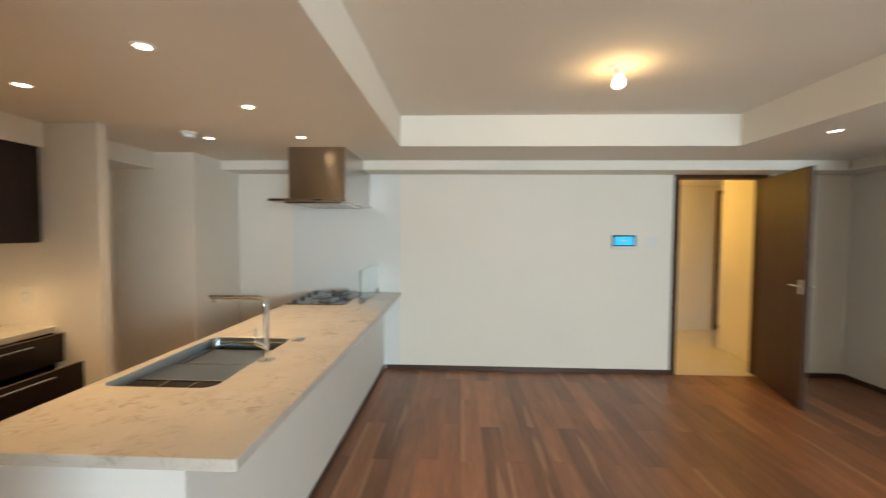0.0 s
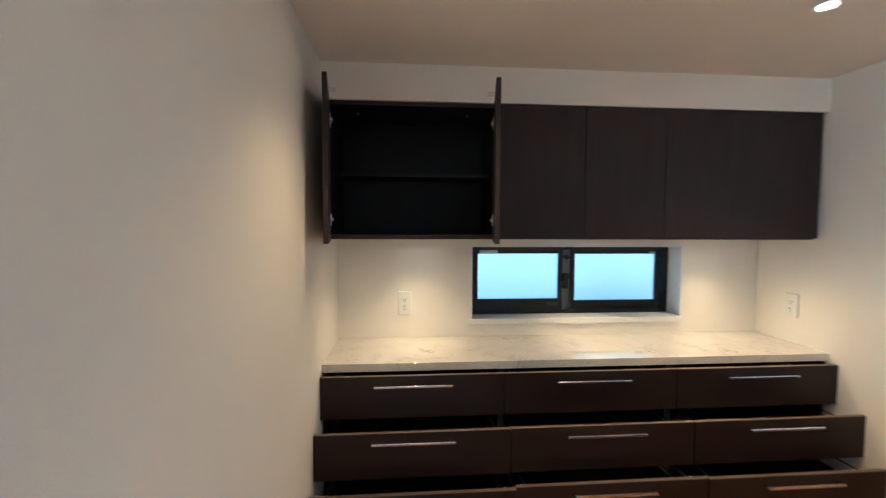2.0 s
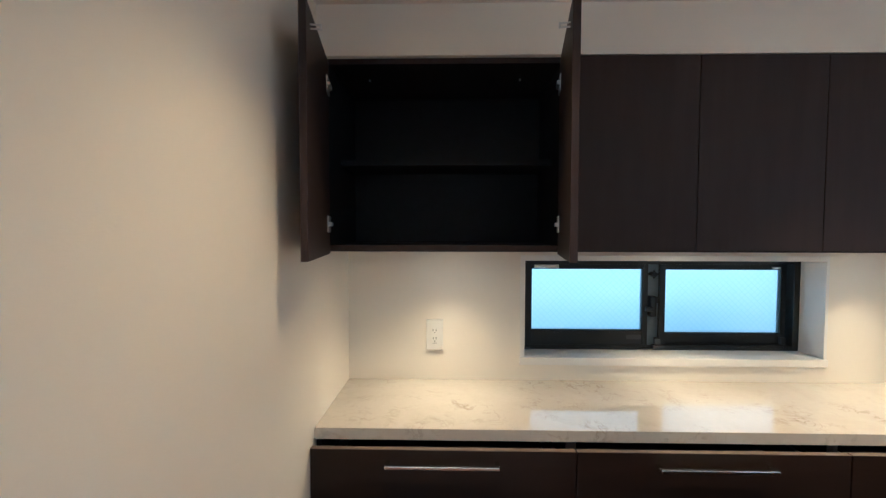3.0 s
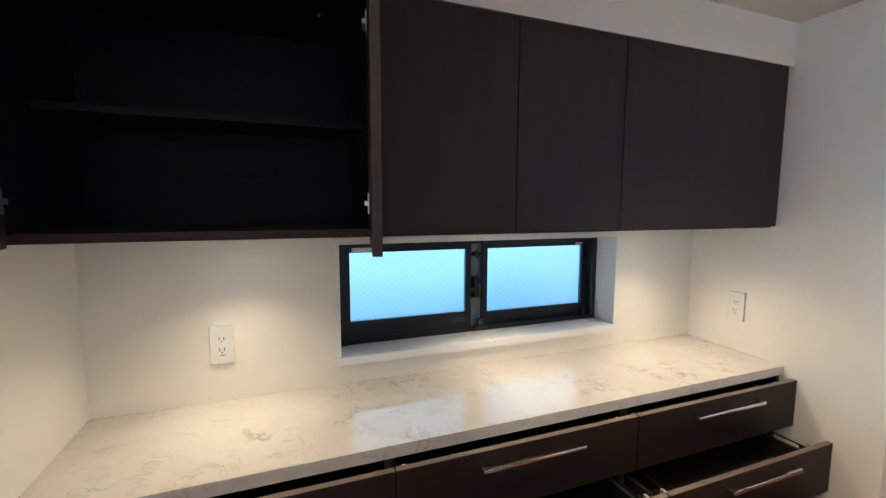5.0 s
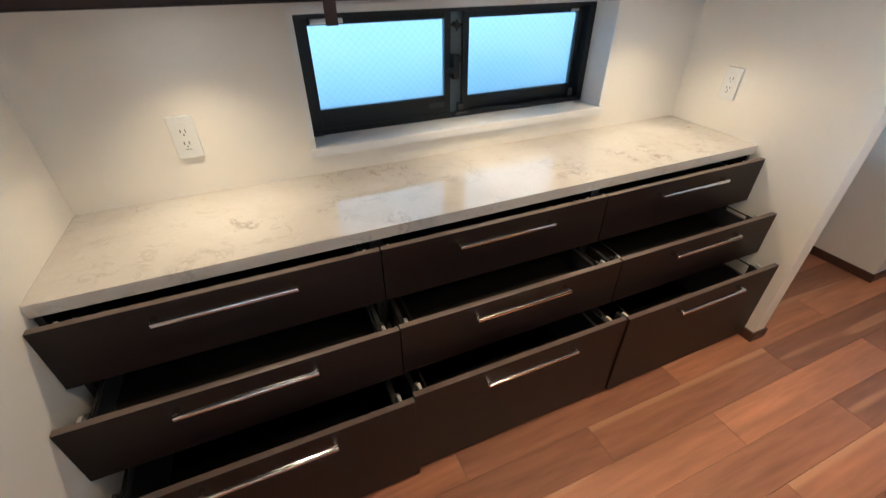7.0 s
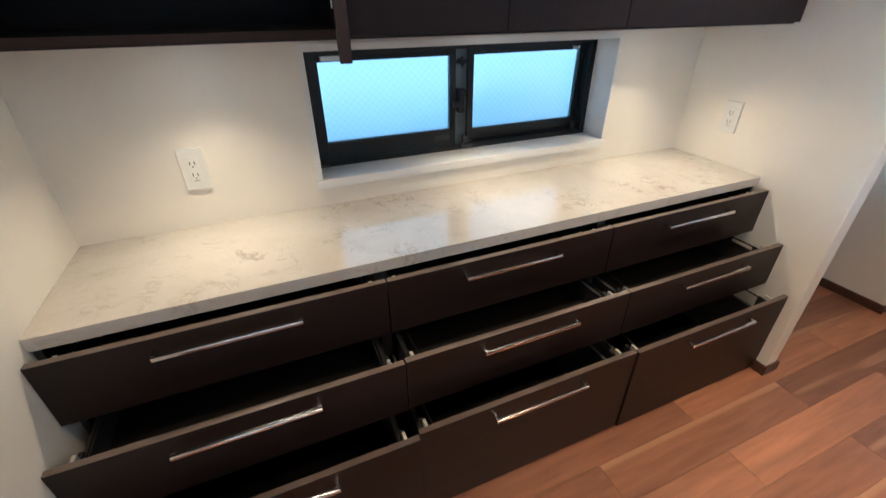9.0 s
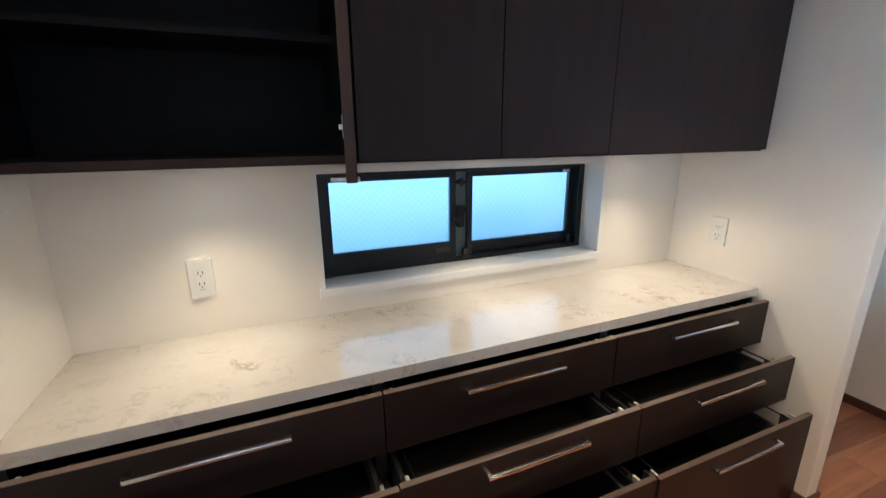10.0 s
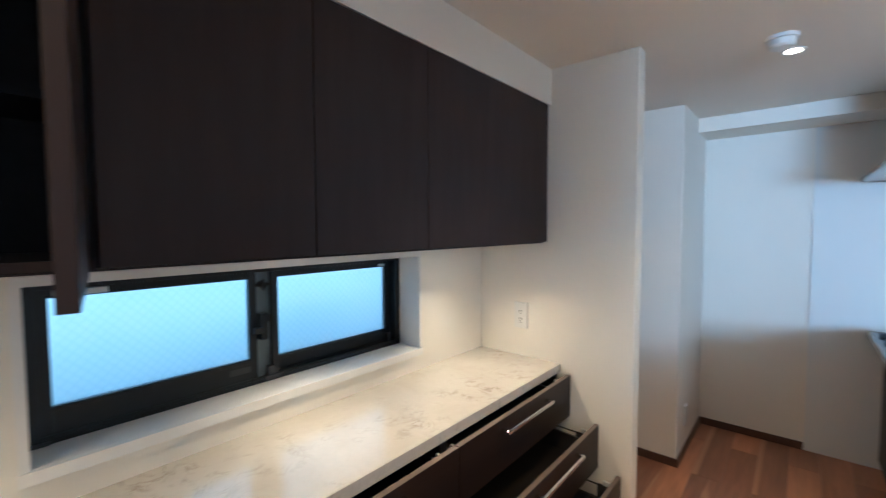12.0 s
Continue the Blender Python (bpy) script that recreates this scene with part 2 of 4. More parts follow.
M_HALLFLOOR = material("cream_hall_floor", (0.72, 0.66, 0.54), rough=0.25, spread=0.06, scale=5)
M_CLEAR = bpy.data.materials.new("clear_greenish_glass")
M_CLEAR.use_nodes = True
M_CLEAR.node_tree.nodes["Principled BSDF"].inputs["Base Color"].default_value = (0.90, 0.97, 0.96, 1)
M_CLEAR.node_tree.nodes["Principled BSDF"].inputs["Transmission Weight"].default_value = 1.0
M_CLEAR.node_tree.nodes["Principled BSDF"].inputs["Roughness"].default_value = 0.0
M_BLACK = material("matt_black", (0.012, 0.011, 0.010), rough=0.35, spread=0.2, scale=30, spec=0.2)
M_FROST = frosted("frosted_wired_glass")
M_LED = glow("warm_lamp_face", (1.0, 0.74, 0.46), 35)
M_BULB = glow("lit_bulb", (1.0, 0.82, 0.5), 12)
M_SCREEN = glow("lit_blue_screen", (0.03, 0.45, 0.85), 0.9)
M_OUT = glow("bright_outdoors", (0.34, 0.68, 0.88), 1.0)
t = M_OUT.node_tree
geo, height, cloud = t.nodes.new("ShaderNodeTexCoord"), t.nodes.new("ShaderNodeSeparateXYZ"), t.nodes.new("ShaderNodeTexNoise")
cloud.inputs["Scale"].default_value = 1.7
t.links.new(geo.outputs["Object"], height.inputs[0])
t.links.new(geo.outputs["Object"], cloud.inputs["Vector"])
lift = t.nodes.new("ShaderNodeMath")
lift.operation = "MULTIPLY_ADD"
lift.inputs[1].default_value = 0.70
t.links.new(height.outputs["Z"], lift.inputs[0])
soften = t.nodes.new("ShaderNodeMath")
soften.operation = "MULTIPLY"
soften.inputs[1].default_value = 0.45
t.links.new(cloud.outputs["Fac"], soften.inputs[0])
t.links.new(soften.outputs[0], lift.inputs[2])
t.links.new(ramp(t, lift.outputs[0], [(0.50, (0.105, 0.155, 0.160)), (1.0, (0.66, 0.80, 0.77))]), t.nodes["Principled BSDF"].inputs["Emission Color"])


# ---- building helpers ----
def box(bm, x0, x1, y0, y1, z0, z1, bevel=0.0):
    m = Matrix.LocRotScale(((x0 + x1) / 2, (y0 + y1) / 2, (z0 + z1) / 2), None, (abs(x1 - x0), abs(y1 - y0), abs(z1 - z0)))
    made = bmesh.ops.create_cube(bm, size=1, matrix=m)["verts"]
    if bevel:
        edges = list({e for v in made for e in v.link_edges})
        bmesh.ops.bevel(bm, geom=edges, offset=bevel, segments=2, profile=0.5, affect="EDGES")
    return bm


def boxes(*sizes, bevel=0.0):
    bm = bmesh.new()
    for s in sizes:
        box(bm, *s, bevel=bevel)
    return bm


def tube(bm, a, b, r0, r1=None, sides=20, caps=True):
    a, b = Vector(a), Vector(b)
    m = Matrix.Translation((a + b) / 2) @ (b - a).to_track_quat("Z", "Y").to_matrix().to_4x4()
    bmesh.ops.create_cone(bm, cap_ends=caps, segments=sides, radius1=r0, radius2=r0 if r1 is None else r1, depth=(b - a).length, matrix=m)
    return bm


def turned(profile, sides=32, place=(0, 0, 0)):
    """A body of revolution about z from (radius, height) pairs."""
    bm = bmesh.new()
    rings = []
    for r, z in profile:
        rings.append([bm.verts.new((place[0] + r * math.cos(2 * math.pi * i / sides), place[1] + r * math.sin(2 * math.pi * i / sides), place[2] + z)) for i in range(sides)])
    for a, b in zip(rings, rings[1:]):
        for i in range(sides):
            bm.faces.new((a[i], a[(i + 1) % sides], b[(i + 1) % sides], b[i]))
    bm.faces.new(rings[-1])
    bm.faces.new(rings[0][::-1])
    bmesh.ops.recalc_face_normals(bm, faces=bm.faces)
    return bm


def rounded(x0, x1, y0, y1, r, steps=6):
    pts = []
    for cx, cy, start in ((x1 - r, y1 - r, 0), (x0 + r, y1 - r, 90), (x0 + r, y0 + r, 180), (x1 - r, y0 + r, 270)):
        for i in range(steps + 1):
            a = radians(start + 90 * i / steps)
            pts.append((cx + r * math.cos(a), cy + r * math.sin(a)))
    return pts


def slab(outer, z0, z1, hole=None, bevel=0.0):
    """A plate with the given outline and, if given, a hole through it."""
    bm = bmesh.new()
    loops = []
    for pts in ([outer] if hole is None else [outer, hole]):
        vs = [bm.verts.new((x, y, z1)) for x, y in pts]
        loops.append([bm.edges.new((vs[i], vs[(i + 1) % len(vs)])) for i in range(len(vs))])
    made = bmesh.ops.triangle_fill(bm, use_beauty=True, use_dissolve=False, edges=[e for l in loops for e in l])
    faces = [g for g in made["geom"] if isinstance(g, bmesh.types.BMFace)]
    out = bmesh.ops.extrude_face_region(bm, geom=faces)
    bmesh.ops.translate(bm, verts=[g for g in out["geom"] if isinstance(g, bmesh.types.BMVert)], vec=(0, 0, z0 - z1))
    bmesh.ops.recalc_face_normals(bm, faces=bm.faces)
    if bevel:
        sharp = [e for e in bm.edges if len(e.link_faces) == 2 and e.calc_face_angle() > 1.2 and all(abs(v.co.z - z1) < 1e-5 for v in e.verts)]
        bmesh.ops.bevel(bm, geom=sharp, offset=bevel, segments=2, profile=0.5, affect="EDGES")
    return bm


def swept(path, wide, deep, sides=20):
    """A bar of oval section along a path in the x-z plane."""
    bm, rings = bmesh.new(), []
    pts = [Vector(p) for p in path]
    for i, p in enumerate(pts):
        run = (pts[min(i + 1, len(pts) - 1)] - pts[max(i - 1, 0)]).normalized()
        side, up = Vector((0, 1, 0)), run.cross(Vector((0, 1, 0)))
        rings.append([bm.verts.new(p + side * wide * math.cos(2 * math.pi * k / sides) + up * deep * math.sin(2 * math.pi * k / sides)) for k in range(sides)])
    for a, b in zip(rings, rings[1:]):
        for k in range(sides):
            bm.faces.new((a[k], a[(k + 1) % sides], b[(k + 1) % sides], b[k]))
    bm.faces.new(rings[0][::-1])
    bm.faces.new(rings[-1])
    bmesh.ops.recalc_face_normals(bm, faces=bm.faces)
    return bm


def solid(name, bm, mat, smooth=False):
    me = bpy.data.meshes.new(name)
    bm.normal_update()
    bm.to_mesh(me)
    bm.free()
    me.materials.append(mat)
    if smooth:
        for p in me.polygons:
            p.use_smooth = True
        me.set_sharp_from_angle(angle=radians(35))
    return new(name, me)


def part(name, bm, mat, parent, label="", m=None, smooth=False):
    ob = solid(name, bm, mat, smooth)
    ob.parent = parent
    if m is not None:
        ob.matrix_local = m
    return tagged(ob, label) if label else ob


def thing(name, m, label, category, group=""):
    ob = new(name)
    ob.empty_display_size = 0.1
    ob.matrix_world = m
    return tagged(ob, label, category, group)


def structure(name, bm, mat, label="", category=""):
    return tagged(solid(name, bm, mat), label, category, kind="structure")


# ---- large structure ----
W, PIER = 0.13, 0.075
WIN = (1.794, 3.036, 0.900, 1.341)
# wall behind the dresser with the window opening; runs on behind the fridge recess
structure("wall_west", boxes(
    (BACK_X - W, BACK_X, LEFT_Y - W, WIN[0], 0, CEIL), (BACK_X - W, BACK_X, WIN[1], 4.63, 0, CEIL),
    (BACK_X - W, BACK_X, WIN[0], WIN[1], 0, WIN[2]), (BACK_X - W, BACK_X, WIN[0], WIN[1], WIN[3], CEIL)), M_WALL, "white papered wall with a small window opening", "wall")
structure("wall_niche", boxes((BACK_X, -0.60, LEFT_Y - W, LEFT_Y, 0, CEIL)), M_WALL, "white papered side wall of the kitchen", "wall")
structure("wall_living_west", boxes((-0.60 - W, -0.60, SOUTH_Y, LEFT_Y - W, 0, CEIL)), M_WALL, "white papered living room wall", "wall")
structure("wall_pier", boxes((BACK_X, -2.215, RIGHT_Y, RIGHT_Y + PIER, 0, CEIL), bevel=0.004), M_WALL, "white papered wall end beside the dresser", "wall")
structure("wall_column", boxes((BACK_X, -2.245, 4.50, DOOR_Y, 0, CEIL), bevel=0.004), M_WALL, "white papered structural column in the corner", "wall")
DX0, DX1, DH = 2.345, 3.235, 2.072
structure("wall_north", boxes(
    (-2.245, DX0, DOOR_Y, DOOR_Y + W, 0, CEIL), (DX1, EAST_X, DOOR_Y, DOOR_Y + W, 0, CEIL), (DX0, DX1, DOOR_Y, DOOR_Y + W, DH, CEIL)), M_WALL, "white papered wall with an open doorway", "wall")
structure("wall_east", boxes((EAST_X, EAST_X + W, SOUTH_Y, DOOR_Y + W, 0, CEIL)), M_WALL, "white papered living room wall", "wall")
structure("wall_south", boxes(
    (-0.60, 1.14, SOUTH_Y - W, SOUTH_Y, 0, CEIL), (3.24, EAST_X, SOUTH_Y - W, SOUTH_Y, 0, CEIL),
    (1.14, 3.24, SOUTH_Y - W, SOUTH_Y, 1.93, CEIL), (1.14, 3.24, SOUTH_Y - W, SOUTH_Y, 0, 0.83)), M_WALL, "white papered wall with a wide window opening", "wall")
structure("beam_north", boxes((-2.245, EAST_X - 0.30, 4.93, DOOR_Y, DH, CEIL), bevel=0.003), M_WALL, "white papered boxed beam over the doorway", "beam")
# added out-of-view wall, shades the corner behind the door from window_daylight
structure("wall_east_blocker", boxes((3.26, EAST_X, SOUTH_Y, 3.30, 0, CEIL)), M_WALL, "unseen added wall keeping daylight off the northeast corner", "wall")
structure("beam_east", boxes((EAST_X - 0.30, EAST_X, 3.30, DOOR_Y, DH, CEIL), bevel=0.003), M_WALL, "white papered boxed beam", "beam")
structure("soffit_west", boxes((BACK_X, -2.588, LEFT_Y, RIGHT_Y, 2.003, CEIL)), M_WALL, "white papered soffit above the wall cabinets", "soffit")
structure("soffit_recess", boxes((BACK_X, -2.60, RIGHT_Y + PIER, 4.50, 2.015, CEIL)), M_WALL, "white papered soffit over the fridge recess", "soffit")
# ceiling with the raised middle of the living room
CX0, CX1, CY0, CY1 = -0.362, 2.325, -3.3, 4.27
structure("ceiling", boxes(
    (BACK_X - W, CX0, SOUTH_Y - W, DOOR_Y + W, CEIL, CEIL + 0.12), (CX1, EAST_X + W, SOUTH_Y - W, DOOR_Y + W, CEIL, CEIL + 0.12),
    (CX0, CX1, CY1, DOOR_Y + W, CEIL, CEIL + 0.12), (CX0, CX1, SOUTH_Y - W, CY0, CEIL, CEIL + 0.12)), M_CEIL, "white lowered ceiling around a raised tray", "ceiling")
structure("ceiling_tray", boxes(
    (CX0 - 0.1, CX1 + 0.1, CY0 - 0.1, CY1 + 0.1, COFFER, COFFER + 0.1), (CX0 - 0.1, CX0, CY0 - 0.1, CY1 + 0.1, CEIL + 0.12, COFFER), (CX1, CX1 + 0.1, CY0 - 0.1, CY1 + 0.1, CEIL + 0.12, COFFER),
    (CX0, CX1, CY1, CY1 + 0.1, CEIL + 0.12, COFFER), (CX0, CX1, CY0 - 0.1, CY0, CEIL + 0.12, COFFER)), M_CEIL, "white raised tray ceiling of the living room", "ceiling")
structure("subfloor", boxes((BACK_X - W, EAST_X + W, SOUTH_Y - W, DOOR_Y, -0.20, -0.016)), M_BASEBOARD, "dark layer under the floorboards", "floor")
# hall beyond the door
structure("hall_floor", boxes((1.2, 6.2, DOOR_Y, 8.2, -0.20, -0.002)), M_HALLFLOOR, "pale cream polished hall floor", "floor")
structure("hall_wall_west", boxes((1.1, 1.2, DOOR_Y + W, 8.2, 0, 2.3)), M_WALL, "white papered hall wall", "wall")
structure("hall_wall_end", boxes((1.2, 6.2, 7.33, 7.45, 0, 2.3)), M_WALL, "white papered wall across the hall", "wall")
structure("hall_wall_east", boxes((3.47, 3.60, DOOR_Y + W, 6.35, 0, 2.3)), M_WALL, "white papered hall wall", "wall")
structure("hall_wall_far", boxes((6.1, 6.2, 5.4, 7.33, 0, 2.3)), M_WALL, "white papered far hall wall", "wall")
structure("hall_ceiling", boxes((1.1, 6.2, DOOR_Y + W, 8.2, 2.19, 2.3)), M_CEIL, "white hall ceiling", "ceiling")
hd = thing("hall_door", pose(3.985, 7.26, 0), "narrow edge of a brown hall door standing ajar", "door")
part("door_edge", boxes((-0.012, 0.016, -0.005, 0.055, 0.02, 2.12), bevel=0.003), M_DOOR, hd)
for z in (0.06, 2.06):
    part("pivot", boxes((-0.02, 0.09, -0.03, -0.006, z, z + 0.05)), M_BASEBOARD, hd, "dark pivot bracket")


def baseboard(*sizes):
    structure("baseboard", boxes(*sizes, bevel=0.002), M_BASEBOARD, "dark brown wooden baseboard", "baseboard")


BH, BT = 0.050, 0.011
baseboard((-0.655, DX0 - 0.03, DOOR_Y - BT, DOOR_Y, 0, BH))
baseboard((DX1 + 0.03, EAST_X - BT, DOOR_Y - BT, DOOR_Y, 0, BH))
baseboard((EAST_X - BT, EAST_X, 3.30, DOOR_Y, 0, BH))
baseboard((-2.245, -1.66, DOOR_Y - BT, DOOR_Y, 0, BH))
baseboard((-2.245, -2.245 + BT, 4.50 - BT, DOOR_Y - BT, 0, BH))
baseboard((BACK_X, -2.245, 4.50 - BT, 4.50, 0, BH))
baseboard((-2.215, -2.215 + BT, RIGHT_Y - BT, RIGHT_Y + PIER + BT, 0, BH))
baseboard((-2.36, -2.215, RIGHT_Y - BT, RIGHT_Y, 0, BH))
baseboard((BACK_X, -2.215, RIGHT_Y + PIER, RIGHT_Y + PIER + BT, 0, BH))
baseboard((-2.50, -0.60, LEFT_Y, LEFT_Y + BT, 0, BH))
baseboard((BACK_X, BACK_X + BT, RIGHT_Y + PIER + BT, 4.50 - BT, 0, BH))

# ---- door and its frame ----
structure("door_frame", boxes(
    (DX0 - 0.03, DX0 + 0.028, DOOR_Y - 0.012, DOOR_Y + W, 0, DH), (DX1 - 0.028, DX1 + 0.03, DOOR_Y - 0.012, DOOR_Y + W, 0, DH),
    (DX0 + 0.028, DX1 - 0.028, DOOR_Y - 0.012, DOOR_Y + W, DH - 0.036, DH), bevel=0.002), M_DOOR, "dark walnut door frame", "door frame")
swing = math.degrees(math.atan2(4.40 - 5.235, 2.985 - 3.20))
leaf = thing("door", pose(3.20, 5.235, 0, 0, 0, swing), "dark walnut veneered door standing wide open", "door")
part("leaf", boxes((0, 0.862, -0.018, 0.018, 0.008, 2.03), bevel=0.002), M_DOOR, leaf)
part("upright_groove", boxes((0.40, 0.404, -0.0195, -0.0185, 0.01, 2.03)), M_BASEBOARD, leaf)
for s in (-1, 1):
    plate = part("lock_plate", boxes((0.785, 0.825, s * 0.018, s * 0.024, 0.97, 1.09), bevel=0.001), M_ZINC, leaf, "pale satin metal lock plate")
    lever = bmesh.new()
    tube(lever, (0.80, s * 0.024, 1.04), (0.80, s * 0.065, 1.04), 0.009)
    box(lever, 0.705, 0.81, s * 0.050, s * 0.060, 1.034, 1.046, bevel=0.003)
    part("door_handle", lever, M_CHROME, plate, "chrome lever handle")
for z in (0.25, 1.02, 1.80):
    part("hinge", tube(bmesh.new(), (-0.006, 0.014, z - 0.045), (-0.006, 0.014, z + 0.045), 0.007), M_ZINC, leaf, "pale metal hinge")

# ---- window over the dresser ----
FX0, FX1 = -3.175, -3.095     # depth of the metal frame
OY0, OY1, OZ0, OZ1 = 1.806, 3.024, 0.927, 1.329   # clear opening inside the lining
win = tagged(new("window_1"), "small black aluminium sliding window with frosted wired glass", "window", kind="structure")
win.matrix_world = pose(0, 0, 0)
part("window_frame", boxes((FX0, FX1, OY0 - 0.010, OY0 + 0.028, OZ0 - 0.010, OZ1 + 0.010), (FX0, FX1, OY1 - 0.026, OY1 + 0.010, OZ0 - 0.010, OZ1 + 0.010),
     (FX0, FX1, OY0 + 0.028, OY1 - 0.026, OZ0 - 0.010, 0.938), (FX0, FX1, OY0 + 0.028, OY1 - 0.026, 1.306, OZ1 + 0.010), bevel=0.001), M_ALU, win)
for x in (-3.099, -3.127, -3.157):
    part("track", boxes((x - 0.0015, x + 0.0015, OY0 + 0.028, OY1 - 0.026, 0.938, 0.947)), M_ALU, win)
for y0, y1, x, zb, zt in ((1.834, 2.370, -3.114, 1.0145, 1.284), (2.425, 2.993, -3.142, 0.9975, 1.280)):
    sash = part("sash", boxes((x - 0.012, x + 0.012, y0, y0 + 0.025, 0.941, 1.306), (x - 0.012, x + 0.012, y1 - 0.025, y1, 0.941, 1.306),
                (x - 0.012, x + 0.012, y0 + 0.025, y1 - 0.025, 0.941, zb), (x - 0.012, x + 0.012, y0 + 0.025, y1 - 0.025, zt, 1.306), bevel=0.0015), M_ALU, win)
    part("glazing_bead", boxes((x + 0.012, x + 0.0145, y0 + 0.016, y1 - 0.016, zb - 0.012, zb - 0.004), (x + 0.012, x + 0.0145, y0 + 0.016, y1 - 0.016, zt + 0.004, zt + 0.008), bevel=0.0008), M_ALU, sash)
    pane = part("pane", boxes((x - 0.003, x + 0.003, y0 + 0.023, y1 - 0.023, zb - 0.002, zt + 0.002)), M_FROST, sash, "frosted wired glass pane")
    pane.visible_shadow = False
part("meeting_stile", boxes((-3.101, -3.091, 2.416, 2.441, 0.938, 1.306), bevel=0.0015), M_ALU, win)
part("stile_channel", boxes((-3.130, -3.122, 2.371, 2.424, 0.941, 1.306)), M_CHANNEL, win, "blue-grey metal channel between the sashes")
part("crescent_lock", boxes((-3.121, -3.086, 2.376, 2.402, 1.075, 1.165), (-3.094, -3.078, 2.352, 2.384, 1.100, 1.120), (-3.100, -3.084, 2.396, 2.410, 1.135, 1.160), bevel=0.003), M_ALU, win, "black crescent lock")
knob = tube(tube(bmesh.new(), (-3.12, 2.392, 1.262), (-3.088, 2.392, 1.262), 0.011), (-3.102, 2.362, 1.262), (-3.102, 2.414, 1.262), 0.005)
tube(knob, (-3.095, 2.392, 1.244), (-3.095, 2.392, 1.280), 0.004)
part("catch_knob", knob, M_ALU, win)
part("guide_block", boxes((-3.101, -3.078, 2.386, 2.436, 0.936, 0.952), (-3.101, -3.082, 2.396, 2.420, 0.952, 0.982), bevel=0.003), M_RUNNER, win, "grey plastic guide block")
part("guide_block", boxes((-3.099, -3.085, OY0 + 0.002, OY0 + 0.046, 0.9275, 0.936), bevel=0.002), M_RUNNER, win, "grey plastic guide block")
part("guide_block", boxes((-3.128, -3.112, 2.962, 2.984, 0.948, 0.980), bevel=0.002), M_RUNNER, win, "grey plastic guide block")
part("label_strip", boxes((-3.1015, -3.101, 2.278, 2.345, 0.972, 0.992)), M_RUNNER, win, "grey label strip")
part("bumper", boxes((-3.1015, -3.088, 1.868, 1.975, 1.288, 1.304), bevel=0.002), M_ZINC, win, "pale grey buffer strip")
part("bumper", boxes((-3.129, -3.122, 2.925, 2.960, 1.284, 1.294), bevel=0.001), M_PLATE, win, "white buffer strip")
# lining of the opening, thin casing on the wall, sill with a small nose
part("lining", boxes((FX1, BACK_X, WIN[0] + 0.001, OY0, OZ0, OZ1), (FX1, BACK_X, OY1, WIN[1] - 0.001, OZ0, OZ1), (FX1, BACK_X, WIN[0] + 0.001, WIN[1] - 0.001, OZ1, WIN[3] - 0.001)), M_TRIM, win, "white window lining")
part("casing", boxes((BACK_X + 0.0005, BACK_X + 0.006, OY0 - 0.019, OY0, OZ0 + 0.0005, OZ1 + 0.022), (BACK_X + 0.0005, BACK_X + 0.006, OY1, OY1 + 0.012, OZ0 + 0.0005, OZ1 + 0.022), (BACK_X + 0.0005, BACK_X + 0.006, OY0, OY1, OZ1, OZ1 + 0.022)), M_TRIM, win, "narrow white casing")
part("window_sill", boxes((FX1, BACK_X + 0.0004, WIN[0] + 0.001, WIN[1] - 0.001, 0.902, OZ0)), M_TRIM, win, "white window sill")
part("sill_nose", boxes((BACK_X + 0.0005, BACK_X + 0.013, OY0 - 0.021, OY1 + 0.014, 0.897, OZ0), bevel=0.0015), M_TRIM, win, "white sill nose")
structure("backdrop_daylight", boxes((-4.3, -4.29, 0.2, 4.6, -0.4, 3.0)), M_OUT, "pale bright daylight outside the window", "backdrop")

# ---- living room window behind the walk ----
win2 = tagged(new("window_2"), "wide black framed living room window", "window", kind="structure")
part("window_frame", boxes((1.14, 1.18, SOUTH_Y - 0.10, SOUTH_Y - 0.05, 0.83, 1.93), (3.20, 3.24, SOUTH_Y - 0.10, SOUTH_Y - 0.05, 0.83, 1.93), (1.18, 3.20, SOUTH_Y - 0.10, SOUTH_Y - 0.05, 0.83, 0.87),
     (1.18, 3.20, SOUTH_Y - 0.10, SOUTH_Y - 0.05, 1.89, 1.93), (2.17, 2.21, SOUTH_Y - 0.10, SOUTH_Y - 0.05, 0.87, 1.89)), M_ALU, win2)


# ---- dresser: base cabinets, drawers, worktop ----
COLS = [LEFT_Y + (RIGHT_Y - LEFT_Y) * i / 3 for i in range(4)]
UNIT = COLS[1] - COLS[0]
CARC_X = -2.548
# front plane, lower and upper edge of the three drawers of a unit
DRAWERS = [(-2.482, 0.600, 0.787), (-2.352, 0.410, 0.600), (-2.256, 0.014, 0.405)]
CREEP = [(0.0, 0.004, 0.010), (0.0, 0.0, -0.006), (0.0, 0.0, 0.0)]


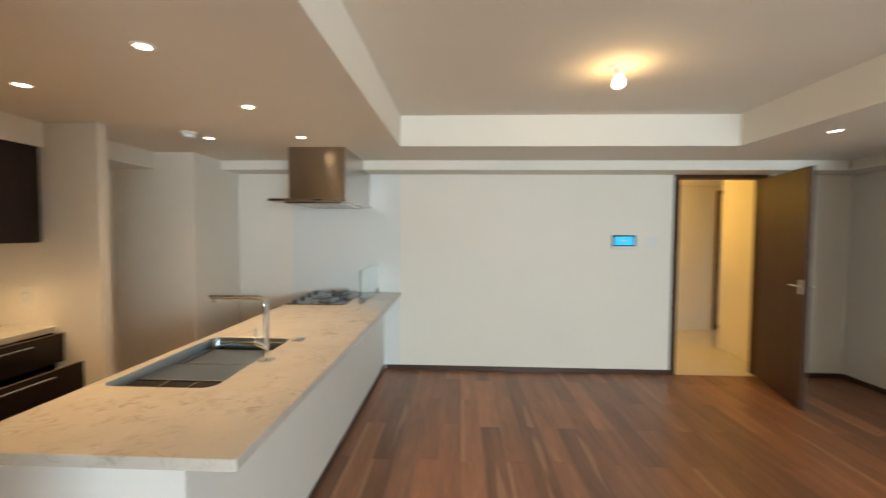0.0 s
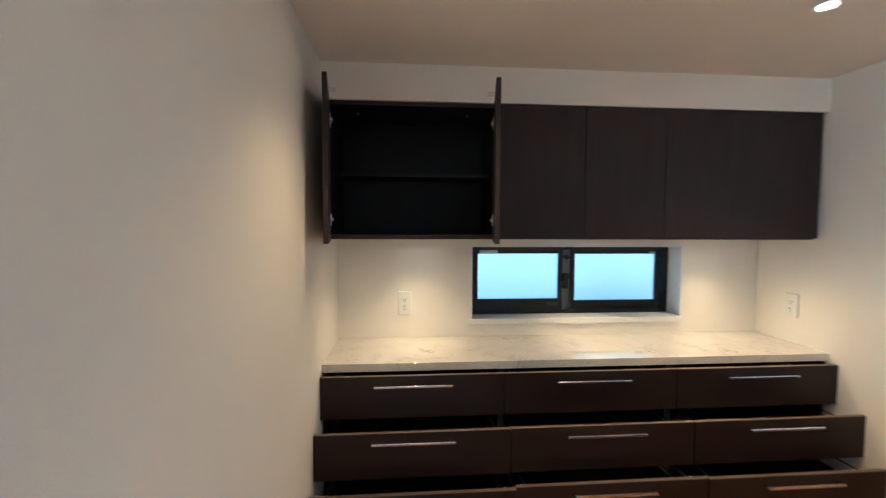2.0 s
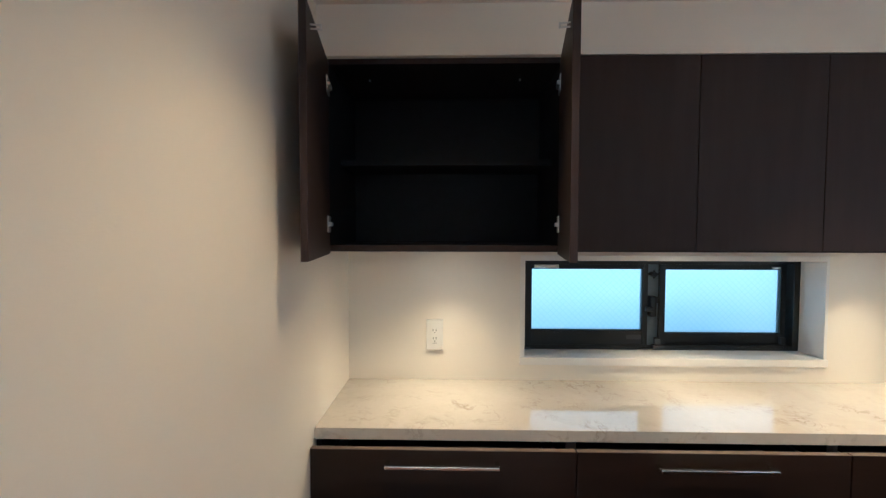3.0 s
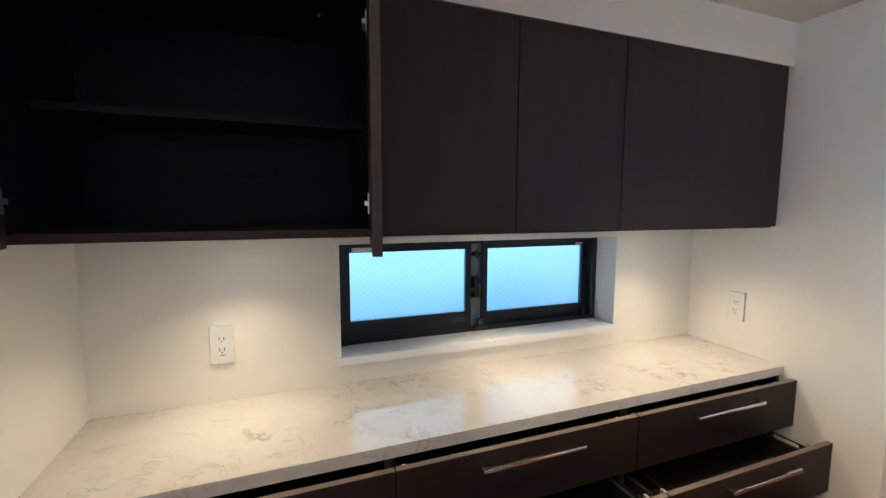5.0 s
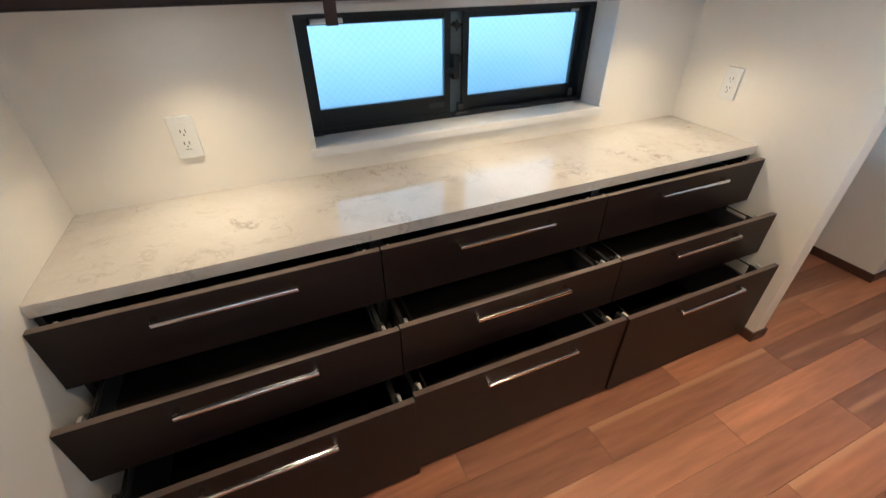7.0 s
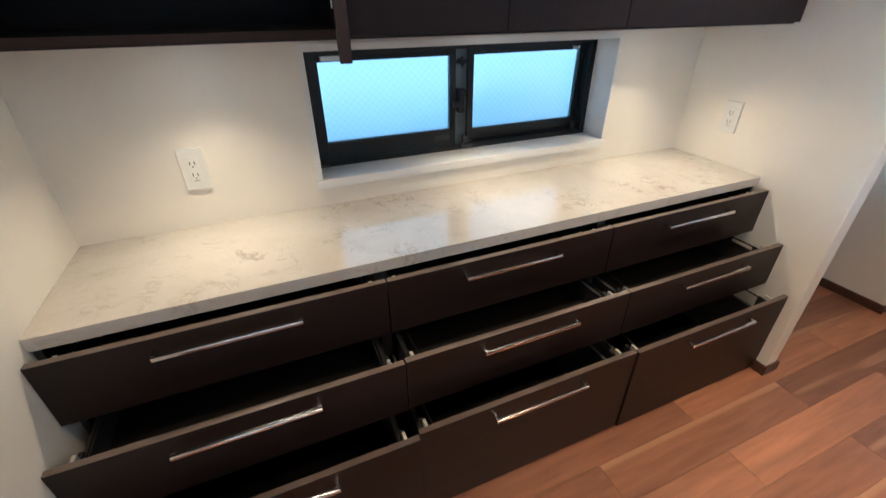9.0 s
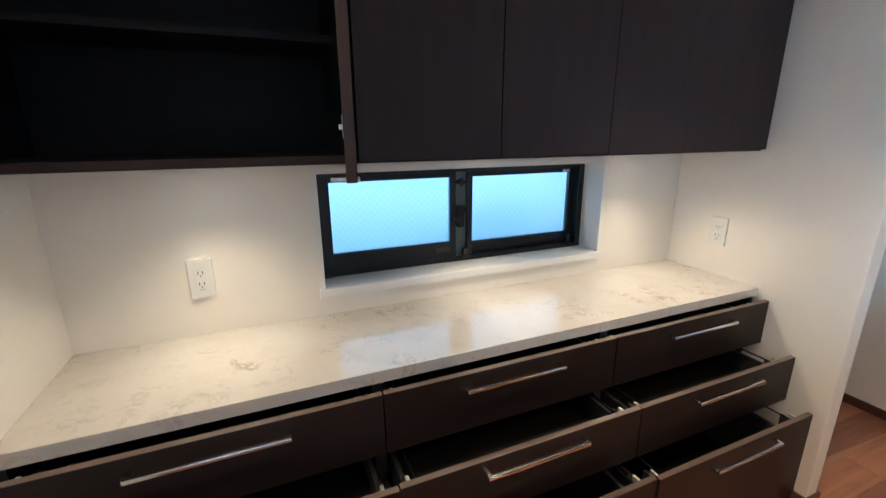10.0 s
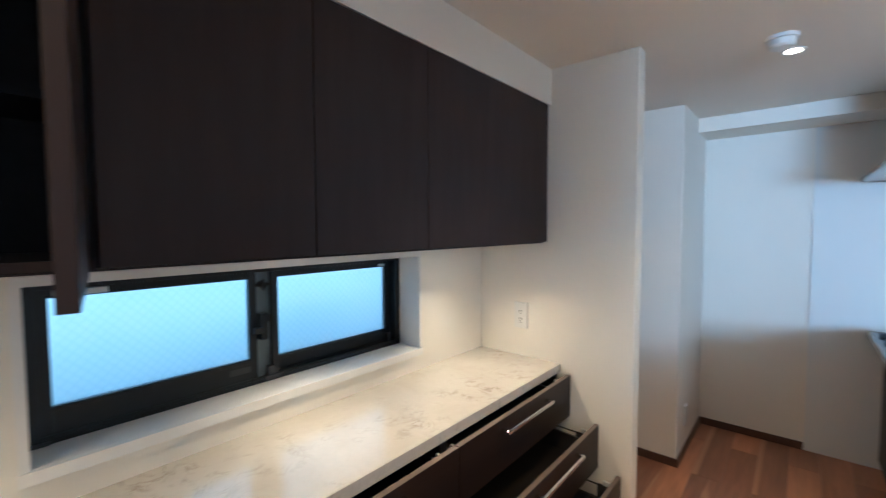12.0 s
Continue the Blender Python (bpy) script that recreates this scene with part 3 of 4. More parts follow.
def drawer(unit, front, z0, z1, drop):
    """A pulled-out drawer: slab front, bar handle, steel sides, back and base."""
    a, b = 0.002, UNIT - 0.002
    d = part("drawer_front", boxes((front - 0.019, front, a, b, z0 + 0.002, z1), bevel=0.001), M_VENEER_H, unit, "dark veneered drawer front pulled open")
    part("edge_band", boxes((front - 0.0185, front - 0.0005, a + 0.0005, b - 0.0005, z1, z1 + 0.0012)), M_EDGE, d, "paler veneer edge band")
    mid, hz = UNIT / 2, z1 - drop
    bar = bmesh.new()
    box(bar, front + 0.024, front + 0.036, mid - 0.170, mid + 0.170, hz - 0.006, hz + 0.006, bevel=0.003)
    for y in (mid - 0.164, mid + 0.164):
        box(bar, front, front + 0.025, y - 0.006, y + 0.006, hz - 0.005, hz + 0.005, bevel=0.001)
    part("handle", bar, M_CHROME, d, "chrome bar handle")
    back = front - 0.019 - 0.36
    zb = z0 + 0.035
    high = z1 - 0.044 - zb
    for y, inner in ((a + 0.026, 1), (b - 0.040, -1)):
        side = part("drawer_side", boxes((back, front - 0.019, y, y + 0.014, zb, zb + high * 0.8), bevel=0.001), M_RUNNER, d, "dark grey steel drawer side")
        part("cover_cap", boxes((front - 0.085, front - 0.0195, y + 0.001, y + 0.013, zb + high * 0.8, zb + high), bevel=0.002), M_RUNNER, side)
        clip = boxes((front - 0.062, front - 0.0195, y + 0.002, y + 0.012, zb + high, zb + high + 0.020), (front - 0.0235, front - 0.0195, y - 0.002, y + 0.016, zb + high - 0.03, zb + high + 0.024), bevel=0.0015)
        part("front_bracket", clip, M_BRACKET, d, "pale metal front bracket")
        rail_y = y + 0.007 + inner * 0.020
        rail = tube(bmesh.new(), (back, rail_y, zb + high + 0.008), (front - 0.0195, rail_y, zb + high + 0.008), 0.003, sides=10)
        part("side_rail", rail, M_BLACK, d, "slim dark drawer rail")
    for y in (a + 0.004, b - 0.014):
        part("runner", boxes((back - 0.02, front - 0.03, y, y + 0.010, zb - 0.012, zb + 0.012)), M_RUNNER, d, "dark steel drawer runner")
    part("drawer_back", boxes((back - 0.012, back, a + 0.036, b - 0.036, zb, zb + high)), M_BLACK, d)
    part("drawer_base", boxes((back, front - 0.019, a + 0.036, b - 0.036, zb, zb + 0.012)), M_BLACK, d)


for i in range(3):
    unit = thing("drawer_cabinet", pose(0, COLS[i], 0), "dark walnut base cabinet with three drawers pulled open", "cabinet", "drawer cabinets under the dresser worktop")
    for name, size in (("side_panel", (BACK_X, CARC_X, 0, 0.016, 0.045, 0.793)), ("side_panel", (BACK_X, CARC_X, UNIT - 0.016, UNIT, 0.045, 0.793)),
                       ("back_panel", (BACK_X, BACK_X + 0.012, 0.016, UNIT - 0.016, 0.045, 0.793)), ("bottom_panel", (BACK_X + 0.012, CARC_X, 0.016, UNIT - 0.016, 0.045, 0.061))):
        part(name, boxes(size), M_INNER, unit)
    for y in (0.0005, UNIT - 0.0165):
        part("panel_edge", boxes((CARC_X, CARC_X + 0.0012, y, y + 0.016, 0.046, 0.792)), M_RUNNER, unit, "grey edge band of the cabinet side")
    part("toe_kick", boxes((CARC_X - 0.05, CARC_X - 0.035, 0, UNIT, 0, 0.045)), M_INNER, unit, "black recessed toe kick")
    for (front, z0, z1), extra in zip(DRAWERS, CREEP[i]):
        drawer(unit, front + extra, z0, z1, 0.036 if z1 > 0.7 else 0.030)

top = slab(rounded(BACK_X, -2.531, LEFT_Y, RIGHT_Y, 0.003, 2), TOP_Z - 0.036, TOP_Z, bevel=0.002)
tagged(solid("dresser_worktop", top, M_STONE), "cream veined quartz worktop on the drawer cabinets", "worktop")

# ---- wall cabinets over the dresser ----
UZ0, UZ1, UX = 1.385, 2.002, -2.608
DEEP = BACK_X


def wall_cabinet(y0, y1, doors, label, lit=None):
    """A frameless wall cabinet. doors: (hinge at the low or high end, width, open angle)."""
    w = y1 - y0
    c = thing("wall_cabinet", pose(0, y0, UZ0), label, "cabinet", "wall cabinets over the dresser")
    h = UZ1 - UZ0
    for name, size in (("side_panel", (DEEP, UX, 0, 0.018, 0, h)), ("side_panel", (DEEP, UX, w - 0.018, w, 0, h)), ("bottom_panel", (DEEP, UX, 0.018, w - 0.018, 0, 0.018)),
                       ("top_panel", (DEEP, UX, 0.018, w - 0.018, h - 0.018, h)), ("back_panel", (DEEP, DEEP + 0.008, 0.018, w - 0.018, 0.018, h - 0.018))):
        part(name, boxes(size), M_INNER, c)
    for z in (0.001, h - 0.0175):
        part("front_edge", boxes((UX, UX + 0.001, 0.001, w - 0.001, z, z + 0.0165)), M_VENEER, c)
    part("shelf", boxes((DEEP + 0.01, UX - 0.13, 0.019, w - 0.019, 0.297, 0.315)), M_INNER, c)
    part("underside", boxes((DEEP, UX, 0, w, -0.003, -0.0005)), M_VENEER, c)
    for low, width, angle in doors:
        hinge_y = low
        if angle:
            m = pose(UX + 0.004, hinge_y + (0.018 if angle < 0 else -0.018), 0, 0, 0, angle)
        else:
            m = pose(UX + 0.001, hinge_y, 0)
        if angle == 0:
            part("door", boxes((0, 0.018, 0.0012, width - 0.0012, 0.003, h - 0.002), bevel=0.001), M_VENEER, c, "closed dark veneered door", m)
        else:
            run = (0.001, width) if angle < 0 else (-width, -0.001)
            d = part("door", boxes((0, 0.018, run[0], run[1], -0.010, h - 0.015), bevel=0.001), M_VENEER, c, "dark veneered door standing open", m)
            for z in (0.085, h - 0.10):
                near = 0.012 if angle < 0 else -0.062
                bm = boxes((-0.012, -0.001, near, near + 0.05, z - 0.006, z + 0.006), (-0.004, 0.0, near - 0.002, near + 0.052, z - 0.026, z + 0.026), bevel=0.001)
                part("hinge", bm, M_ZINC, d, "pale metal cup hinge")
            yy = run[1] - 0.05 if angle < 0 else run[0] + 0.05
            hook = bmesh.new()
            tube(hook, (-0.001, yy, h - 0.055), (-0.026, yy, h - 0.055), 0.0022, sides=8)
            tube(hook, (-0.001, yy, h - 0.065), (-0.026, yy, h - 0.065), 0.0022, sides=8)
            tube(hook, (-0.026, yy, h - 0.053), (-0.026, yy, h - 0.067), 0.0022, sides=8)
            part("latch", hook, M_ZINC, d, "small wire latch")
    if lit is not None:
        ring = turned([(0.034, -0.010), (0.034, -0.0035), (0.024, -0.0035), (0.024, -0.006)], place=(-2.795, lit - y0, 0))
        spot = part("cabinet_lamp", ring, M_ZINC, c, "small round lamp under the cabinet", smooth=True)
        part("lamp_face", turned([(0.022, -0.0105), (0.022, -0.0095)], place=(-2.795, lit - y0, 0)), M_LED, spot)
    return c


U0, U1, U2, U3, U4 = 1.088, 1.872, 2.278, 2.672, 3.466
c1 = wall_cabinet(U0, U1, [(0.0, 0.385, -81), (U1 - U0 - 0.010, 0.385, 80)], "dark walnut wall cabinet with both doors open and empty shelves", 1.50)
for y in (0.124, 0.652):
    part("hanger_screw", tube(bmesh.new(), (-2.74, y, UZ1 - UZ0 - 0.0185), (-2.74, y, UZ1 - UZ0 - 0.026), 0.004, sides=12), M_ZINC, c1, "pale screw cap")
wall_cabinet(U1, U3, [(0.0, U2 - U1, 0), (U2 - U1, U3 - U2, 0)], "dark walnut wall cabinet with two closed doors", 2.42)
wall_cabinet(U3, U4, [(0.0, U4 - U3, 0)], "wide dark walnut wall cabinet with one closed door", 3.13)
tagged(solid("cabinet_filler", boxes((BACK_X, -2.62, U4 + 0.001, RIGHT_Y, UZ0 + 0.004, 2.002)), M_VENEER), "narrow dark filler strip beside the wall cabinets", "filler", kind="structure")
structure("cabinet_filler_2", boxes((BACK_X, -2.62, LEFT_Y, U0 - 0.001, UZ0 + 0.004, 2.002)), M_VENEER, "narrow dark filler strip beside the wall cabinets", "filler")


# ---- sockets ----
def socket(m, label, low=True):
    """A wall plate, 70 x 126 mm, in its own x-z plane, facing -y."""
    s = thing("power_socket", m, label, "socket", "wall sockets")
    part("plate", boxes((-0.035, 0.035, -0.011, 0, -0.063, 0.063), bevel=0.002), M_PLATE, s)
    part("insert", boxes((-0.017, 0.017, -0.0128, -0.011, -0.040, 0.040), bevel=0.0006), M_PLATE, s)
    for z in (0.020, -0.016):
        for x in (-0.0065, 0.0065):
            part("slot", boxes((x - 0.0012, x + 0.0012, -0.0133, -0.0128, z - 0.005, z + 0.005)), M_SLOT, s)
        part("earth_hole", tube(bmesh.new(), (0, -0.0133, z - 0.011), (0, -0.0128, z - 0.011), 0.0022, sides=10), M_SLOT, s)
    part("marking", boxes((-0.008, 0.008, -0.0133, -0.0128, -0.036, -0.0345)), M_RUNNER, s)
    return s


socket(pose(BACK_X, 1.4325, 1.021, 0, 0, 90), "white plastic double power socket on the dresser wall")
socket(pose(-2.733, RIGHT_Y, 1.029), "white plastic double power socket on the side wall")
socket(pose(-2.245, 4.72, 0.25, 0, 0, 90), "white plastic power socket low on the column")

# ---- kitchen island ----
IX0, IX1, IY0, IY1 = -1.392, -0.488, 1.985, DOOR_Y - 0.010
SX0, SX1, SY0, SY1 = -1.345, -0.870, 2.497, 3.295
island = thing("kitchen_island", pose(0, 0, 0), "white panelled kitchen island with dark kitchen side fronts", "island")
part("end_panel", boxes((-1.335, -0.672, 2.042, 2.060, 0, TOP_Z - 0.036), bevel=0.001), M_ISLAND, island)
part("side_panel", boxes((-0.692, -0.672, 2.060, DOOR_Y - 0.012, 0, TOP_Z - 0.036), bevel=0.001), M_ISLAND, island)
part("carcass", boxes((-1.300, -0.692, 2.062, 2.075, 0.06, 0.78), (-1.300, -1.285, 2.075, 5.235, 0.06, 0.78), (-1.300, -0.692, 5.225, 5.235, 0.06, 0.78), (-1.285, -0.692, 2.075, 5.225, 0.06, 0.075)), M_INNER, island)
for i in range(4):
    y = 2.064 + i * 0.790
    f = part("cabinet_front", boxes((-1.322, -1.302, y, y + 0.786, 0.065, 0.775), bevel=0.001), M_VENEER_H, island, "dark walnut veneered front")
    bar = boxes((-1.353, -1.342, y + 0.22, y + 0.56, 0.728, 0.740), (-1.343, -1.322, y + 0.225, y + 0.237, 0.729, 0.739), (-1.343, -1.322, y + 0.543, y + 0.555, 0.729, 0.739))
    part("handle", bar, M_CHROME, f, "chrome bar handle")
part("plinth", boxes((-1.27, -1.255, 2.05, 5.235, 0, 0.06)), M_INNER, island)
part("base_strip", boxes((-0.672, -0.663, 2.030, DOOR_Y - 0.012, 0, 0.045), bevel=0.001), M_BASEBOARD, island, "dark brown base strip")
top = slab(rounded(IX0, IX1, IY0, IY1, 0.012, 4), TOP_Z - 0.036, TOP_Z, rounded(SX0, SX1, SY0, SY1, 0.055, 8), bevel=0.003)
tagged(solid("island_worktop", top, M_STONE_SATIN), "cream veined quartz worktop of the kitchen island", "worktop")

# sink set under the worktop
sink = thing("sink", pose(0, 0, TOP_Z), "satin stainless undermount sink with sliding drainer plates", "sink")
bowl = bmesh.new()
rings = []
for grow, z in ((-0.0008, -0.005), (-0.0022, -0.0045), (-0.0032, -0.006), (-0.004, -0.06), (-0.012, -0.20), (-0.05, -0.215)):
    rings.append([bowl.verts.new((x, y, z)) for x, y in rounded(SX0 - grow, SX1 + grow, SY0 - grow, SY1 + grow, 0.055 + max(grow, -0.02), 8)])
for a, b in zip(rings, rings[1:]):
    for i in range(len(a)):
        bowl.faces.new((a[i], a[(i + 1) % len(a)], b[(i + 1) % len(a)], b[i]))
bowl.faces.new(rings[-1])
bmesh.ops.recalc_face_normals(bowl, faces=bowl.faces)
bowl_ob = part("bowl", bowl, M_SINK, sink, smooth=True)
shell = bowl_ob.modifiers.new("thickness", "SOLIDIFY")
shell.thickness, shell.offset = 0.0012, 1
part("drain", turned([(0.055, 0.0), (0.055, 0.004), (0.03, 0.003), (0.028, 0.001)], place=(-1.1, 3.08, -0.213)), M_CHROME, sink, "round chrome drain", smooth=True)
# black sheet added so the slot before the plates reads dark
part("slot_sheet", boxes((SX0 + 0.007, SX1 - 0.007, 2.504, 2.684, -0.054, -0.046), bevel=0.002), M_BLACK, sink, "flat black sheet added in the near slot of the sink")
plate = slab(rounded(SX0 + 0.006, SX1 - 0.006, 2.690, 2.921, 0.006, 3), -0.048, -0.044)
p1 = part("drainer_plate", plate, M_SINK, sink, "flat stainless drainer plate")
part("plate_lip", boxes((SX0 + 0.006, SX1 - 0.006, 2.685, 2.692, -0.052, -0.040), bevel=0.001), M_CHROME, p1)
plate = slab(rounded(SX0 + 0.006, SX1 - 0.006, 2.927, 3.205, 0.006, 3), -0.054, -0.050)
p2 = part("drainer_plate", plate, M_SINK, sink, "flat stainless drainer plate")
part("plate_lip", boxes((SX0 + 0.006, SX1 - 0.006, 2.921, 2.927, -0.054, -0.042), bevel=0.001), M_CHROME, p2)
part("ledge", boxes((SX0 + 0.045, SX1 - 0.045, 3.262, 3.2905, -0.034, -0.022), (SX0 + 0.045, SX1 - 0.045, 3.232, 3.262, -0.080, -0.066), bevel=0.003), M_SINK, sink, "bright stepped steel ledge")
for x, w in ((-1.176, 0.006), (-1.041, 0.0035)):
    part("cross_rod", boxes((x - w, x + w, 2.503, 2.684, -0.0455, -0.0415)), M_STEEL, sink)

# tap
tap = thing("kitchen_tap", pose(-0.815, 2.862, TOP_Z), "tall square chrome kitchen tap with a flat spout", "tap")
part("base_plate", boxes((-0.030, 0.030, -0.030, 0.030, 0, 0.008), bevel=0.002), M_TAP, tap)
bend = [(0.0, 0.0, 0.008), (0.0, 0.0, 0.27)]
for i in range(1, 9):
    q = radians(90 * i / 8)
    bend.append((-0.042 * (1 - math.cos(q)), 0.0, 0.27 + 0.042 * math.sin(q)))
bend += [(-0.16, 0.0, 0.312), (-0.280, 0.0, 0.312)]
neck = part("neck", swept(bend, 0.0155, 0.0115), M_TAP, tap, "bent chrome column and spout", smooth=True)
part("nozzle", tube(bmesh.new(), (-0.262, 0, 0.286), (-0.262, 0, 0.301), 0.010), M_TAP, neck, "short chrome nozzle")
body = tube(bmesh.new(), (0.0, 0.002, 0.070), (-0.050, -0.008, 0.096), 0.019, 0.017)
mixer = part("mixer_body", body, M_TAP, tap, smooth=True)
part("lever", boxes((-0.056, -0.044, -0.014, -0.002, 0.096, 0.165), bevel=0.003), M_TAP, mixer, "slim chrome lever")
push = thing("drain_button", pose(-0.812, 3.262, TOP_Z), "flat grey metal drain button plate in the worktop", "drain button")
part("plate", boxes((-0.028, 0.028, -0.036, 0.036, 0, 0.004), bevel=0.0015), M_SINK, push)

# hob
hob = thing("gas_hob", pose(-1.128, 4.785, TOP_Z), "black glass gas hob with steel rim and cast iron pan rests", "hob")
part("glass", slab(rounded(-0.258, 0.258, -0.375, 0.375, 0.012, 3), 0, 0.008, bevel=0.001), M_HOB, hob)
part("steel_rim", slab(rounded(-0.264, 0.264, -0.381, 0.381, 0.014, 3), 0, 0.006, rounded(-0.2575, 0.2575, -0.3745, 0.3745, 0.012, 3)), M_STEEL, hob)
for x, y, r in ((0.03, -0.20, 0.055), (0.03, 0.20, 0.055), (0.15, 0.0, 0.038)):
    burner = part("burner", turned([(r, 0.008), (r, 0.018), (r * 0.72, 0.020), (r * 0.72, 0.030), (r * 0.5, 0.034)], place=(x, y, 0)), M_IRON, hob, "dark steel gas burner", smooth=True)
    rest = bmesh.new()
    for i in range(4):
        a = radians(45 + 90 * i)
        c, s = math.cos(a), math.sin(a)
        tube(rest, (x + c * r * 0.6, y + s * r * 0.6, 0.036), (x + c * r * 2.1, y + s * r * 2.1, 0.036), 0.005, sides=8)
        tube(rest, (x + c * r * 2.1, y + s * r * 2.1, 0.038), (x + c * r * 2.1, y + s * r * 2.1, 0.008), 0.005, sides=8)
    part("pan_rest", rest, M_IRON, hob, "grey cast iron pan rest")
for y in (-0.27, -0.09, 0.09, 0.27):
    part("knob", turned([(0.018, 0.008), (0.018, 0.024), (0.015, 0.026)], place=(-0.215, y, 0)), M_RUNNER, hob, "round dark grey knob", smooth=True)

# low glass screen beside the hob
guard = thing("splash_guard", pose(-0.738, 4.455, TOP_Z), "low clear glass splash guard standing beside the hob", "splash guard")
pane = part("glass_pane", boxes((-0.004, 0.004, 0.0, 0.785, 0.006, 0.300), bevel=0.001), M_CLEAR, guard)
pane.visible_shadow = False
for y in (0.09, 0.725):
    part("clip", boxes((-0.011, -0.0045, y, y + 0.03, 0, 0.042), (0.0045, 0.011, y, y + 0.03, 0, 0.042), (-0.011, 0.011, y, y + 0.03, 0, 0.0055)), M_RUNNER, guard, "small dark grey foot clip")

# glossy panel on the wall behind the hob
structure("splash_panel", boxes((-1.657, -0.512, DOOR_Y - 0.009, DOOR_Y - 0.001, 0.002, DH - 0.002)), M_PANEL, "glossy white kitchen wall panel", "wall panel")

# hood
hood = thing("cooker_hood", pose(0, 0, 1.715), "brushed stainless box cooker hood with a thin wide visor", "hood")
HX0, HX1 = -1.289, -0.822
part("visor", boxes((-1.450, -0.803, 4.243, 5.235, 0.0, 0.022), bevel=0.002), M_STEEL, hood)
part("box", boxes((HX0, HX1, 4.275, 4.928, 0.022, CEIL - 1.717), (HX0, HX1, 4.928, 5.235, 0.022, DH - 1.717)), M_STEEL, hood)
part("filter_plate", slab(rounded(-1.36, -0.88, 4.33, 5.15, 0.03, 4), -0.012, 0.0, bevel=0.002), M_STEEL, hood, "flat steel filter plate")
part("front_strip", boxes((-1.07, -1.0, 4.2405, 4.2425, 0.006, 0.016)), M_HOB, hood, "small dark switch strip")

# ---- lamps and small fixtures ----
def downlight(x, y):
    d = thing("downlight", pose(x, y, CEIL), "small recessed round ceiling downlight, switched on", "downlight", "ceiling downlights")
    part("ring", turned([(0.042, 0.0), (0.042, -0.003), (0.037, -0.005), (0.031, -0.003), (0.031, 0.0)]), M_PLATE, d, smooth=True)
    part("baffle", turned([(0.0305, -0.0015), (0.0305, -0.0010)]), M_PLATE, d, "white inner baffle")
    part("lamp_face", turned([(0.025, -0.0032), (0.025, -0.0022)]), M_LED, d, "glowing warm lamp face")
    return d


first = downlight(*DOWNLIGHTS[0])
for x, y in DOWNLIGHTS[1:]:
    copy_thing(first, pose(x, y, CEIL))
bulb = thing("ceiling_bulb", pose(1.015, 3.29, COFFER), "bare lit bulb in a white ceiling rose", "bulb")
part("ceiling_rose", turned([(0.058, 0.0), (0.058, -0.008), (0.050, -0.016), (0.024, -0.02)]), M_PLATE, bulb, smooth=True)
part("lampholder", turned([(0.022, -0.02), (0.022, -0.05), (0.017, -0.055)]), M_PLATE, bulb, smooth=True)
part("glass_bulb", turned([(0.014, -0.052), (0.018, -0.062), (0.029, -0.082), (0.032, -0.098), (0.028, -0.114), (0.016, -0.124), (0.004, -0.127)]), M_BULB, bulb, "glowing warm glass bulb", smooth=True).visible_shadow = False
alarm = thing("smoke_alarm", pose(-1.79, 3.765, CEIL), "white round smoke alarm on the ceiling", "smoke alarm")
part("base", turned([(0.052, 0.0), (0.052, -0.012), (0.046, -0.014)]), M_PLATE, alarm, smooth=True)
part("sensor", turned([(0.044, -0.014), (0.042, -0.034), (0.034, -0.042)]), M_PLATE, alarm, smooth=True)
inter = thing("intercom", pose(1.815, DOOR_Y, 1.388), "white wall intercom with a lit blue screen", "intercom")
part("case", boxes((-0.120, 0.120, -0.022, 0, -0.085, 0.065), bevel=0.004), M_PLATE, inter)
part("bezel", boxes((-0.117, 0.117, -0.024, -0.022, -0.052, 0.062), bevel=0.001), M_HOB, inter)
part("screen", boxes((-0.098, 0.098, -0.0255, -0.024, -0.040, 0.048)), M_SCREEN, inter, "lit blue screen")
part("caption_bar", boxes((-0.03, 0.03, -0.0262, -0.0255, 0.000, 0.012)), M_ZINC, inter)
ctrl = thing("control_panel", pose(2.105, DOOR_Y, 1.375), "white wall switch panel beside the intercom", "switch")
part("plate", boxes((-0.058, 0.058, -0.010, 0, -0.060, 0.060), bevel=0.003), M_PLATE, ctrl)
